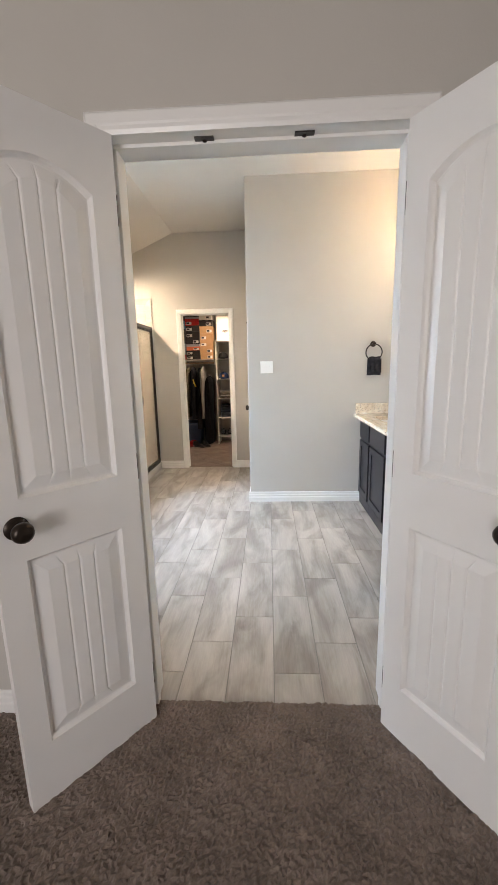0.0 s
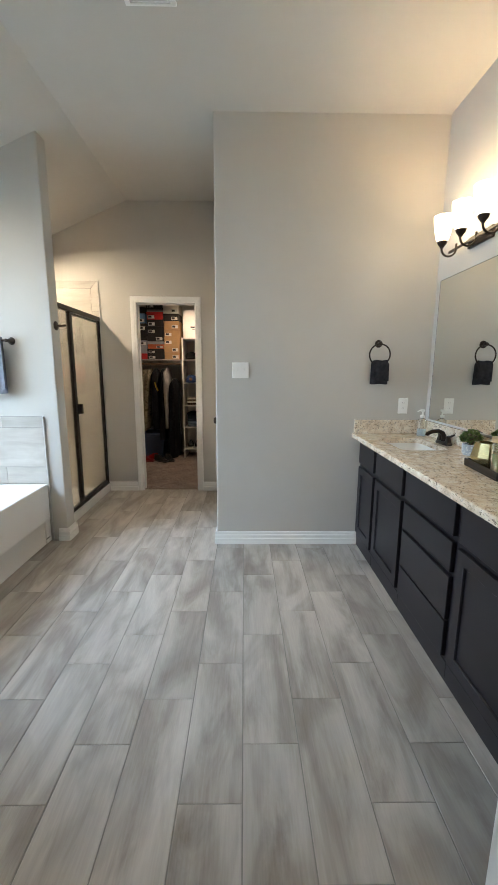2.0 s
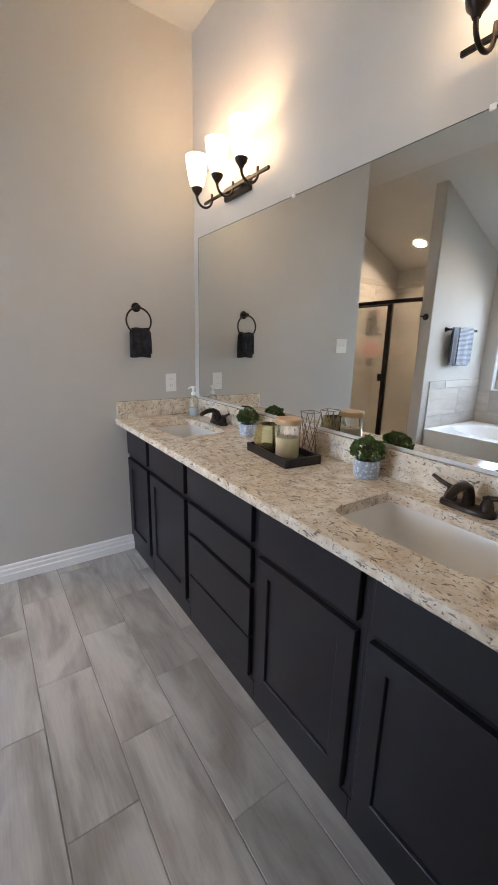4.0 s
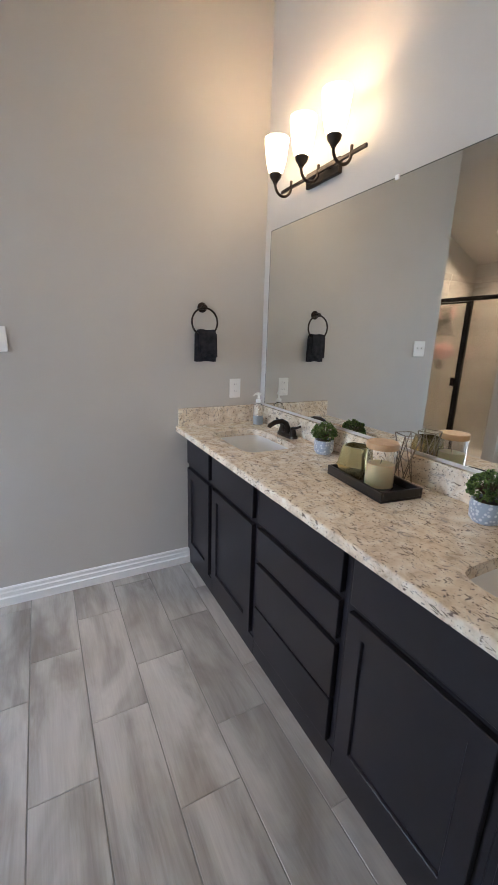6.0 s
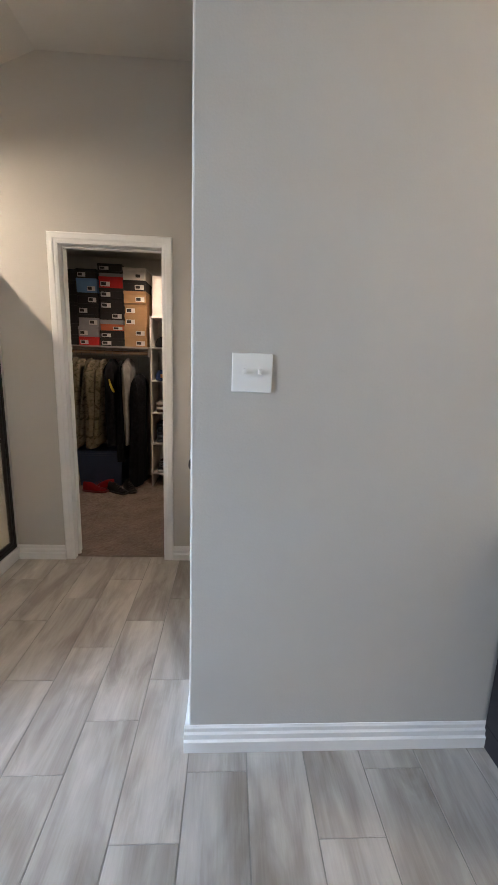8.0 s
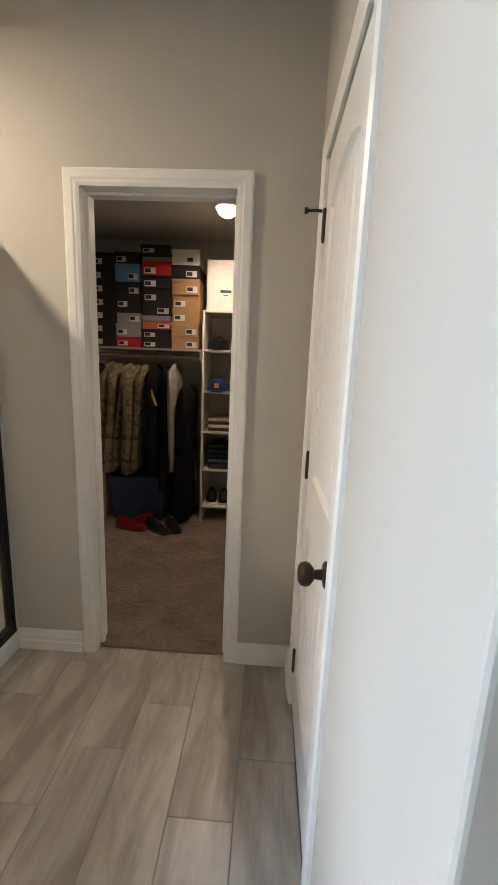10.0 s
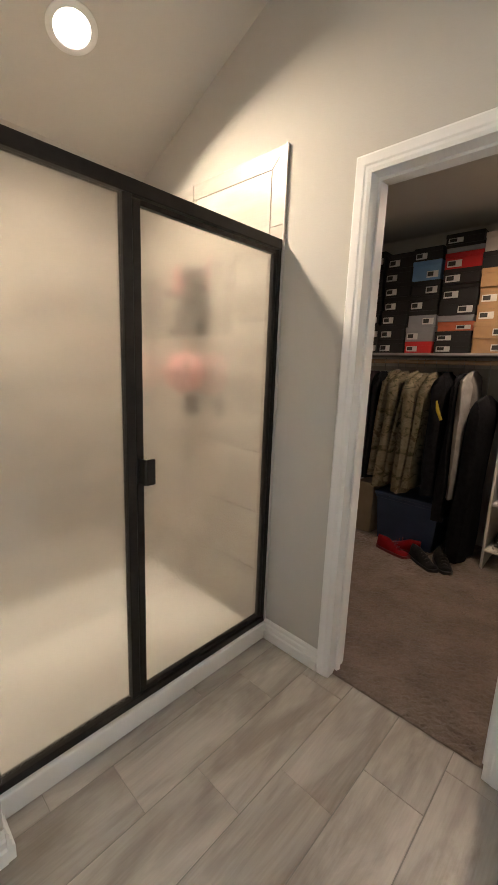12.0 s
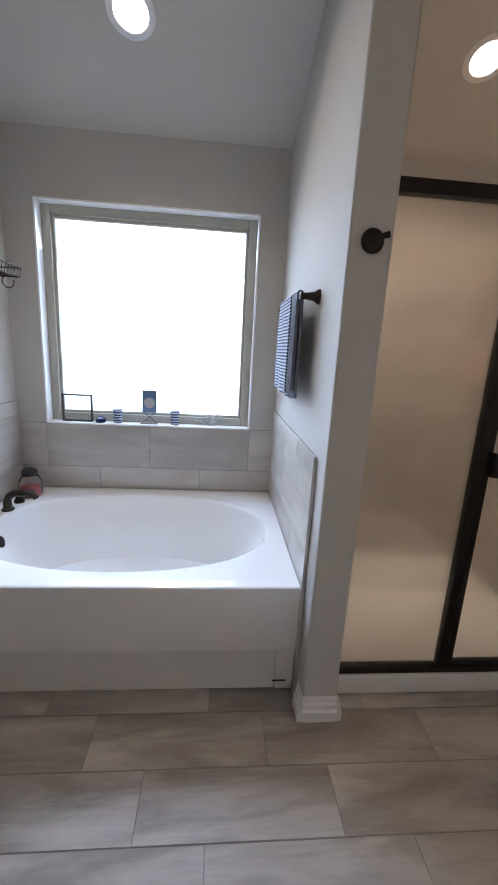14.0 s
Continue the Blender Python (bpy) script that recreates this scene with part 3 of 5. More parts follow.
part("spout", tube([(0, 0, 0), (0, 0, 0.05), (0, 0.01, 0.075), (0, 0.04, 0.092), (0, 0.09, 0.092), (0, 0.14, 0.080), (0, 0.148, 0.066)], [0.022, 0.02, 0.019, 0.018, 0.017, 0.016, 0.015], 14), bronze, sp, smooth=True)
part("base_ring", lathe([(0, 0), (0.031, 0), (0.031, 0.006), (0.024, 0.012), (0, 0.012)], 20), bronze, sp, smooth=True)
for dx in (-0.11, 0.26):
    h = thing("tub_faucet_valve", (-2.12 + dx, TUB_Y0 + 0.10, TZ), "dark bronze lever handle on the tub deck", "faucet handle", "tub handles")
    part("base", lathe([(0, 0), (0.028, 0), (0.026, 0.01), (0.016, 0.03), (0.018, 0.05), (0.012, 0.06), (0, 0.062)], 18), bronze, h, smooth=True)
    part("lever", tube([(0, 0, 0.05), (0, 0.04, 0.06), (0, 0.085, 0.058)], [0.009, 0.008, 0.006], 10), bronze, h, smooth=True)

# ---- shower ----
SX, SY0, SY1, SZ0, SZ1 = -1.437, COL1 + 0.002, Y_CLOSET - 0.004, 0.085, 1.885
SM = 4.835
pan = thing("shower_pan", (0, 0, 0), "white acrylic shower pan with raised threshold", "shower pan")
bm = box(X_WIN + 0.014, SX - 0.05, SY0 + 0.012, SY1 - 0.012, 0.0, 0.035)
part("pan", bm, acrylic, pan)
part("threshold", box(SX - 0.05, SX + 0.035, SY0, SY1, 0.0, SZ0, 0.008, 3), acrylic, pan, smooth=True)

enc = thing("shower_enclosure", (SX, 0, SZ0), "black-framed shower enclosure with frosted glass, door closed", "shower enclosure")
H = SZ1 - SZ0
part("header_rail", box(-0.022, 0.022, SY0, SY1, H - 0.042, H, 0.004), black_metal, enc)
part("bottom_rail", box(-0.020, 0.020, SY0, SY1, 0.0, 0.030, 0.003), black_metal, enc)
part("wall_post", box(-0.016, 0.016, SY0, SY0 + 0.026, 0.03, H - 0.042, 0.003), black_metal, enc)
part("wall_post", box(-0.018, 0.018, SY1 - 0.026, SY1, 0.03, H - 0.042, 0.003), black_metal, enc)
part("centre_post", box(-0.018, 0.018, SM - 0.032, SM + 0.0, 0.03, H - 0.042, 0.003), black_metal, enc)
part("fixed_pane", box(-0.003, 0.003, SY0 + 0.02, SM - 0.026, 0.026, H - 0.036), frosted, enc, "obscure glass pane")
dr = part("shower_door", boxes([(-0.011, 0.014, SM + 0.004, SM + 0.03, 0.036, H - 0.048), (-0.011, 0.014, SY1 - 0.048, SY1 - 0.029, 0.036, H - 0.048), (-0.011, 0.014, SM + 0.03, SY1 - 0.048, 0.036, 0.052), (-0.011, 0.014, SM + 0.03, SY1 - 0.048, H - 0.064, H - 0.048)], 0.002), black_metal, enc)
part("pane", box(-0.003, 0.003, SM + 0.025, SY1 - 0.043, 0.046, H - 0.055), frosted, dr, "obscure glass pane")
part("handle", boxes([(0.012, 0.05, SM + 0.012, SM + 0.020, 0.86, 0.95), (0.044, 0.052, SM + 0.020, SM + 0.052, 0.86, 0.95)], 0.003), black_metal, dr, "black pull handle")

# ---- mirror and vanity ----
MY0, MY1, MZ0, MZ1 = 1.83, 4.085, 0.998, 1.957
mir = thing("wall_mirror", (X_VAN, 0, 0), "large frameless mirror above the granite backsplash", "mirror")
part("glass", box(-0.006, -0.001, MY0, MY1, MZ0, MZ1), mirror_glass, mir)
part("edge", boxes([(-0.0058, -0.0008, MY0, MY1, MZ1, MZ1 + 0.003), (-0.0058, -0.0008, MY1, MY1 + 0.004, MZ0, MZ1 + 0.003)]), dark_hinge, mir, "dark ground glass edge")
part("channel", box(-0.009, -0.0005, MY0, MY1, MZ0 - 0.007, MZ0 + 0.004), steel_trim, mir)
for y in (3.2, 2.4):
    part("clip", box(-0.010, -0.001, y - 0.009, y + 0.009, MZ1 - 0.006, MZ1 + 0.010, 0.002), plastic_white, mir, "clear plastic clip")

VX, VZ = 0.992, 0.850
UNITS = [(4.153, 3.775, "door"), (3.775, 3.292, "door"), (3.292, 2.745, "drawers"), (2.745, 2.275, "door"), (2.275, 1.767, "door")]


def shaker_front(bm, y0, y1, z0, z1, frame_w=0.055):
    """One moulded door: frame proud of a sunk flat panel."""
    def rect(i, x):
        return [(x, y0 + i, z0 + i), (x, y1 - i, z0 + i), (x, y1 - i, z1 - i), (x, y0 + i, z1 - i)]
    add_rings(bm, [rect(0, 0), rect(0, -0.017), rect(0.002, -0.019), rect(frame_w, -0.019), rect(frame_w + 0.002, -0.017), rect(frame_w + 0.004, -0.009)], True, True)
    return bm


for y1, y0, kind in UNITS:
    u = thing("vanity_cabinet", (VX, y0, 0), "dark espresso vanity base, false drawer front over shaker door" if kind == "door" else "dark espresso vanity base with a stack of four drawers", "cabinet", "vanity cabinets in one row")
    w = y1 - y0
    part("body", boxes([(0, 0.019, 0.0005, w - 0.0005, 0.092, VZ - 0.001), (0.019, X_VAN - VX - 0.004, 0.0005, 0.016, 0.092, 0.68), (0.019, X_VAN - VX - 0.004, w - 0.016, w - 0.0005, 0.092, 0.68), (0.019, X_VAN - VX - 0.004, 0.016, w - 0.016, 0.092, 0.11)]), espresso, u)
    part("base_strip", box(-0.004, 0.015, 0.0005, w - 0.0005, 0.0, 0.0915, 0.002), espresso, u)
    g = 0.022
    if kind == "door":
        part("drawer_front", box(-0.019, 0, g, w - g, 0.665, 0.825, 0.003), espresso, u)
        part("door", shaker_front(bmesh.new(), g, w - g, 0.112, 0.638), espresso, u)
    else:
        for za, zb in ((0.108, 0.277), (0.286, 0.486), (0.508, 0.645), (0.670, 0.828)):
            part("drawer", box(-0.019, 0, g, w - g, za, zb, 0.003), espresso, u)

# granite top with two sink cut-outs, splash boards
CT0, CT1, CF = 0.852, 0.886, 0.914
SINKS = (3.72, 2.27)
top = thing("countertop", (0, 0, 0), "polished speckled beige granite vanity top", "countertop")
n = 48


def super_ring(cx, cy, rx, ry, z, p, n=48):
    out = []
    for i in range(n):
        a = 2 * math.pi * i / n
        c, s = math.cos(a), math.sin(a)
        out.append(Vector((cx + rx * math.copysign(abs(c) ** (2 / p), c), cy + ry * math.copysign(abs(s) ** (2 / p), s), z)))
    return out


bm = bmesh.new()
rects = {}
es = {}
for z in (CT0, CT1):
    rv = [bm.verts.new(p) for p in ((CF, 1.768, z), (X_VAN - 0.001, 1.768, z), (X_VAN - 0.001, Y_END - 0.001, z), (CF, Y_END - 0.001, z))]
    rects[z] = rv
    es[z] = [bm.edges.new((rv[i], rv[(i + 1) % 4])) for i in range(4)]
for i in range(4):
    a, b = rects[CT0], rects[CT1]
    bm.faces.new((a[i], a[(i + 1) % 4], b[(i + 1) % 4], b[i]))
for sy in SINKS:
    vr = add_rings(bm, [super_ring(1.185, sy, 0.145, 0.215, z, 7) for z in (CT1, CT0)])
    for z, ring in ((CT1, vr[0]), (CT0, vr[1])):
        es[z] += [bm.edges.get((ring[i], ring[(i + 1) % n])) for i in range(n)]
for z in es:
    bmesh.ops.triangle_fill(bm, use_beauty=True, edges=es[z])
lip = [e for e in bm.edges if all(abs(v.co.x - CF) < 1e-5 for v in e.verts) and abs(e.verts[0].co.z - e.verts[1].co.z) < 1e-6 and len(e.link_faces) == 2]
bmesh.ops.bevel(bm, geom=lip, offset=0.006, segments=3, affect="EDGES", profile=0.5)
part("slab", bm, granite, top)
part("backsplash", box(X_VAN - 0.021, X_VAN - 0.0012, 1.77, Y_END - 0.022, CT1 + 0.0005, 0.988, 0.002), granite, top)
part("side_splash", box(CF + 0.012, X_VAN - 0.0012, Y_END - 0.0205, Y_END - 0.0012, CT1 + 0.0005, 0.988, 0.002), granite, top)

for sy in SINKS:
    sk = thing("sink", (1.185, sy, 0), "white rectangular undermount sink", "sink", "sinks in the vanity top")
    bm = bmesh.new()
    add_rings(bm, [super_ring(0, 0, rx, ry, z, p) for rx, ry, z, p in ((0.165, 0.235, CT0 - 0.001, 7), (0.149, 0.219, CT0 - 0.001, 7), (0.146, 0.216, CT0 - 0.008, 7), (0.136, 0.206, CT0 - 0.10, 6), (0.11, 0.18, CT0 - 0.135, 5), (0.03, 0.03, CT0 - 0.145, 2))], False, True)
    part("basin", bm, porcelain, sk, smooth=True)
    part("drain", lathe([(0, 0), (0.026, 0), (0.026, 0.004), (0.018, 0.006), (0, 0.006)], 18, pose(0, 0, CT0 - 0.145)), bronze, sk, smooth=True)
    f = thing("faucet", (1.392, sy, CT1), "oil-rubbed bronze centerset faucet with two lever handles", "faucet", "faucets on the vanity")
    bm = bmesh.new()
    add_rings(bm, [super_ring(0, 0, 0.028 - d, 0.08 - d, z, 3, 32) for d, z in ((0, 0), (0, 0.010), (0.004, 0.016), (0.008, 0.018))], True, True)
    part("base_plate", bm, bronze, f, smooth=True)
    part("spout", tube([(0, 0, 0.012), (0, 0, 0.045), (-0.012, 0, 0.07), (-0.04, 0, 0.084), (-0.08, 0, 0.08), (-0.11, 0, 0.066), (-0.115, 0, 0.055)], [0.019, 0.016, 0.0145, 0.0135, 0.013, 0.012, 0.0115], 14), bronze, f, smooth=True)
    for sgn in (-1, 1):
        part("handle", lathe([(0, 0.012), (0.02, 0.012), (0.018, 0.03), (0.013, 0.045), (0.015, 0.055), (0, 0.062)], 16, pose(0, 0.052 * sgn, 0)), bronze, f, smooth=True)
        part("lever", tube([(0, 0.052 * sgn, 0.052), (0.0, 0.085 * sgn, 0.062), (0.0, 0.115 * sgn, 0.075)], [0.008, 0.007, 0.006], 10), bronze, f, smooth=True)

# ---- vanity light bars ----
shade_prof = [(0.0, 0.0), (0.022, 0.001), (0.034, 0.010), (0.045, 0.05), (0.052, 0.10), (0.057, 0.145), (0.054, 0.145), (0.049, 0.10), (0.042, 0.05), (0.030, 0.014), (0.0, 0.006)]
for cyl in (3.64, 2.19):
    L = thing("vanity_light", (X_VAN, cyl, 2.10), "lit bronze vanity light with three frosted glass shades", "wall light", "vanity lights above the mirror")
    part("back_plate", box(-0.022, -0.0005, -0.12, 0.12, -0.032, 0.032, 0.006), bronze, L)
    part("bar", box(-0.045, -0.033, -0.30, 0.30, -0.005, 0.009, 0.002), bronze, L)
    part("mount", box(-0.036, -0.02, -0.07, -0.055, -0.006, 0.01), bronze, L)
    part("mount", box(-0.036, -0.02, 0.055, 0.07, -0.006, 0.01), bronze, L)
    for dy in (-0.215, 0.0, 0.215):
        pts = arc((-0.085, dy, 0.0), 0.045, 0, -180, 12)
        pts = [Vector((-0.040, dy, 0.03))] + pts + [Vector((-0.130, dy, 0.03))]
        part("arm", tube(pts, 0.0065, 10), bronze, L, smooth=True)
        part("socket", lathe([(0, 0.005), (0.010, 0.005), (0.014, 0.014), (0.026, 0.028), (0.030, 0.044), (0, 0.045)], 18, pose(-0.130, dy, -0.002)), bronze, L, smooth=True)
        sh = part("shade", lathe(shade_prof, 26, pose(-0.130, dy, 0.040)), shade_glow, L, "glowing frosted glass shade", smooth=True)
        point_lamp("bulb_light", (X_VAN - 0.130, cyl + dy, 2.10 + 0.135), 1.35, WARM, 0.025)

# ---- recessed cans ----
ang = math.degrees(math.atan(SLOPE))
for px, py in (TUB_CAN, SHOWER_CAN):
    pz = CEIL - SLOPE * (X_CREASE - px)
    c = thing("recessed_light", (0, 0, 0), "lit white recessed ceiling light", "ceiling light", "recessed lights in the sloped ceiling")
    c.matrix_basis = pose(px, py, pz, 0, 180 - ang, 0)
    part("trim_ring", lathe([(0.068, -0.002), (0.095, -0.002), (0.095, 0.004), (0.088, 0.008), (0.070, 0.006), (0.068, 0.003)], 36), trim_paint, c, smooth=True)
    part("lens", lathe([(0, -0.001), (0.070, -0.001), (0.069, 0.003), (0.04, 0.006), (0, 0.007)], 32), can_glow, c, "glowing lens", smooth=True)
    axis = Vector((math.sin(radians(ang)), 0, -math.cos(radians(ang))))
    spot = Vector((px, py, pz)) + axis * 0.012
    area_lamp("can_light", spot, spot + axis, 0.13, 0.13, 21 if py > 4 else 6, CAN, "DISK", 142)

# ---- ceiling vent ----
v = thing("exhaust_vent", (-0.332, 3.275, CEIL), "white square exhaust fan grille with concentric louvres", "vent")
part("cover", box(-0.118, 0.118, -0.118, 0.118, -0.014, -0.0005, 0.005), plastic_white, v)
for i in range(7):
    r = 0.098 - i * 0.0125
    bm = bmesh.new()
    for a in ((-r, r, -r, -r + 0.006), (-r, r, r - 0.006, r), (-r, -r + 0.006, -r + 0.006, r - 0.006), (r - 0.006, r, -r + 0.006, r - 0.006)):
        add_box(bm, *a, -0.021, -0.0135)
    part("louvre", bm, plastic_white, v)

# closet ceiling dome
d = thing("dome_light", (-0.60, 6.80, 2.44), "small lit dome light on the closet ceiling", "ceiling light")
part("base", lathe([(0, -0.02), (0.085, -0.02), (0.09, -0.001), (0, -0.001)], 28), plastic_white, d, smooth=True)
part("globe", lathe([(0, -0.075), (0.035, -0.07), (0.062, -0.05), (0.075, -0.02), (0, -0.019)], 28), dome_glow, d, "glowing glass globe", smooth=True)
area_lamp("closet_light", (-0.60, 6.80, 2.355), (-0.60, 6.80, 0), 0.13, 0.13, 9.5, (1.0, 0.74, 0.52), "DISK", 150)

# ---- small fixtures on the walls ----
sw = thing("light_switch", (0.074, Y_END, 1.347), "white double toggle switch plate", "light switch")
part("plate", box(-0.060, 0.060, -0.007, -0.0005, -0.057, 0.057, 0.003), plastic_white, sw)
for dx in (-0.023, 0.023):
    part("toggle", box(dx - 0.005, dx + 0.005, -0.018, -0.006, -0.004, 0.012, 0.002), plastic_white, sw)
    for dz in (-0.03, 0.03):
        part("screw", lathe([(0, 0), (0.003, 0), (0.003, 0.001), (0, 0.001)], 8, pose(dx, -0.0065, dz, 90)), plastic_white, sw)
ou = thing("wall_outlet", (1.284, Y_END, 1.092), "white duplex wall outlet above the side splash", "outlet")
part("plate", box(-0.036, 0.036, -0.006, -0.0005, -0.057, 0.057, 0.003), plastic_white, ou)
slot = material("outlet_slot", (0.25, 0.24, 0.23), 0.6)
for dz in (-0.02, 0.02):
    r = part("receptacle", lathe([(0, 0), (0.0165, 0), (0.016, 0.002), (0, 0.002)], 20, pose(0, -0.0055, dz, 90)), plastic_white, ou)
    for dx in (-0.006, 0.006):
        part("slot", box(dx - 0.001, dx + 0.001, -0.0082, -0.007, dz, dz + 0.008), slot, r)


def cloth(name, a, b, rough=0.95, rib=0.0, rib_dir=2):
    m = material(name, a, rough, spec=0.1)
    v = coords(m)
    f = noise_tex(m, v, 300, 2)
    c = ramp(m, noise_tex(m, v, 30, 4), [(0.35, a), (0.65, b)])
    if rib:
        w = node(m, "ShaderNodeTexWave", Scale=rib, Distortion=1.2, Detail=1.0)
        w.bands_direction = "XYZ"[rib_dir]
        link(m, v, w.inputs["Vector"])
        c = mixed(m, ramp(m, w.outputs["Fac"], [(0.40, (0, 0, 0)), (0.6, (1, 1, 1))]), c, (0.48, 0.51, 0.57))
    link(m, c, bsdf(m).inputs["Base Color"])
    bump(m, f, 0.6, 0.003)
    return m


dark_towel = cloth("charcoal_towel", (0.022, 0.022, 0.026), (0.04, 0.04, 0.046))
grey_stripe = cloth("striped_towel", (0.10, 0.115, 0.15), (0.14, 0.155, 0.19), rib=23)
# plain grey stands in for the striped towel's end in shade
shaded_stripe = cloth("striped_towel_shaded", (0.13, 0.14, 0.17), (0.18, 0.19, 0.22))


def draped(w, fall0, fall1, gap, thick, waves, seed, n=26, k=30):
    """Cloth hung over a bar along local x: two falls joined by a fold at the top, gently rippled."""
    rng = random.Random(seed)
    ph = rng.random() * 6
    path = [(-gap, -fall0 * (1 - i / k)) for i in range(k)]
    path += [(-gap * math.cos(a * math.pi / 8), gap * math.sin(a * math.pi / 8)) for a in range(9)]
    path += [(gap, -fall1 * (i + 1) / k) for i in range(k)]
    bm = bmesh.new()
    grid = []
    for y, z in path:
        row = []
        for i in range(n + 1):
            u = i / n - 0.5
            dn = min(1.0, abs(z) / 0.12)
            rip = 0.004 * dn * math.sin(u * waves + ph) * math.copysign(1, y if y else 1)
            row.append(bm.verts.new((u * w * (1 - 0.05 * (1 - dn)), y + rip, z + 0.002 * math.sin(u * 9 + ph))))
        grid.append(row)
    for r0, r1 in zip(grid, grid[1:]):
        for i in range(n):
            bm.faces.new((r0[i], r0[i + 1], r1[i + 1], r1[i]))
    bmesh.ops.recalc_face_normals(bm, faces=bm.faces)
    bmesh.ops.solidify(bm, geom=bm.faces[:] + bm.edges[:] + bm.verts[:], thickness=thick)
    return bm


ROSETTE = [(0, 0), (0.027, 0), (0.027, 0.005), (0.022, 0.010), (0.012, 0.014), (0.010, 0.04), (0.014, 0.045), (0.012, 0.052), (0, 0.053)]
ring = thing("towel_ring", (1.074, Y_END, 1.540), "oil-rubbed bronze towel ring", "towel ring")
part("mount", lathe(ROSETTE, 22, pose(0, -0.0005, 0, 90)), bronze, ring, smooth=True)
part("ring", tube(arc((0, -0.045, -0.078), 0.074, 90, 450, 40), 0.0052, 10), bronze, ring, smooth=True)
tw = thing("hand_towel", (1.080, Y_END - 0.046, 1.394), "folded charcoal hand towel hanging through the ring", "towel")
part("fold", draped(0.130, 0.118, 0.142, 0.011, 0.008, 16, 3), dark_towel, tw, smooth=True)
part("fold", draped(0.10, 0.10, 0.128, 0.022, 0.007, 14, 5), dark_towel, tw, smooth=True)

hook = thing("robe_hook", (COL_X, 4.282, 1.665), "round oil-rubbed bronze robe hook on the partition end", "hook")
part("rosette", lathe([(0, 0), (0.033, 0), (0.034, 0.005), (0.028, 0.011), (0.013, 0.014), (0, 0.014)], 26, pose(0.0005, 0, 0, 0, 90)), bronze, hook, smooth=True)
part("post", tube([(0.01, 0, 0), (0.04, 0.002, 0.0), (0.052, 0.012, 0.002), (0.058, 0.028, 0.006)], [0.009, 0.008, 0.0075, 0.009], 12), bronze, hook, smooth=True)

bar = thing("towel_bar", (-1.86, COL0, 1.548), "oil-rubbed bronze towel bar on the tub wall", "towel bar")
for dx in (-0.26, 0.26):
    part("mount", lathe([(0, 0), (0.028, 0), (0.026, 0.006), (0.016, 0.02), (0.012, 0.05), (0.013, 0.07), (0, 0.074)], 20, pose(dx, -0.0005, 0, 90)), bronze, bar, smooth=True)
part("rod", tube([(-0.26, -0.062, 0), (0.26, -0.062, 0)], 0.008, 12), bronze, bar, smooth=True)
t1 = thing("bath_towel", (-1.90, COL0 - 0.062, 1.562), "blue-grey and white ribbed towel folded over the bar", "towel")
part("fold", draped(0.30, 0.38, 0.40, 0.014, 0.010, 12, 8), grey_stripe, t1, smooth=True)
# the towel's shaded end, added as its own darker fold
t2 = thing("bath_towel", (-1.69, COL0 - 0.062, 1.560), "shaded end of the ribbed towel, made as a separate plain grey fold", "towel")
part("fold", draped(0.11, 0.36, 0.39, 0.013, 0.012, 8, 9), shaded_stripe, t2, smooth=True)

# ---- things on the vanity ----
soap_blue = glass_material("soap_bottle", 0.06, (0.93, 0.96, 0.97), 1.4)
soap = thing("soap_dispenser", (1.385, 4.035, CT1), "clear soap bottle with white pump", "soap bottle")
part("bottle", lathe([(0, 0), (0.028, 0), (0.031, 0.005), (0.031, 0.10), (0.026, 0.118), (0.013, 0.126), (0.013, 0.135), (0, 0.135)], 22), soap_blue, soap, smooth=True)
part("soap", lathe([(0, 0.004), (0.027, 0.004), (0.027, 0.052), (0, 0.052)], 20), varied("soap", (0.60, 0.68, 0.72), (0.66, 0.74, 0.77), 0.2), soap, smooth=True)
pump = part("pump", lathe([(0, 0.133), (0.015, 0.133), (0.015, 0.15), (0.006, 0.153), (0.006, 0.175), (0.014, 0.177), (0.014, 0.190), (0, 0.191)], 18), plastic_white, soap, smooth=True)
part("nozzle", tube([(0, 0, 0.184), (-0.025, -0.01, 0.186), (-0.045, -0.018, 0.178)], [0.006, 0.005, 0.004], 10), plastic_white, pump, smooth=True)


def leaf_material(name, a, b):
    m = material(name, a, 0.5, spec=0.3)
    g = node(m, "ShaderNodeNewGeometry")
    link(m, ramp(m, g.outputs["Random Per Island"], [(0.0, a), (0.6, b), (1.0, (b[0] * 1.6, b[1] * 1.5, b[2] * 1.3))]), bsdf(m).inputs["Base Color"])
    return m


leaf_green = leaf_material("leaf_green", (0.04, 0.075, 0.018), (0.115, 0.185, 0.05))
stem_brown = material("stem", (0.10, 0.07, 0.04), 0.8)
soil = varied("soil", (0.05, 0.035, 0.025), (0.08, 0.06, 0.04), 0.95, 80)


def pot_material():
    m = material("patterned_pot", (0.7, 0.72, 0.74), 0.35)
    v = coords(m)
    t = node(m, "ShaderNodeTexVoronoi", Scale=85.0)
    link(m, v, t.inputs["Vector"])
    link(m, ramp(m, t.outputs["Distance"], [(0.28, (0.66, 0.69, 0.72)), (0.45, (0.34, 0.40, 0.48))]), bsdf(m).inputs["Base Color"])
    bump(m, t.outputs["Distance"], 0.3, 0.002)
    return m


pot_blue = pot_material()


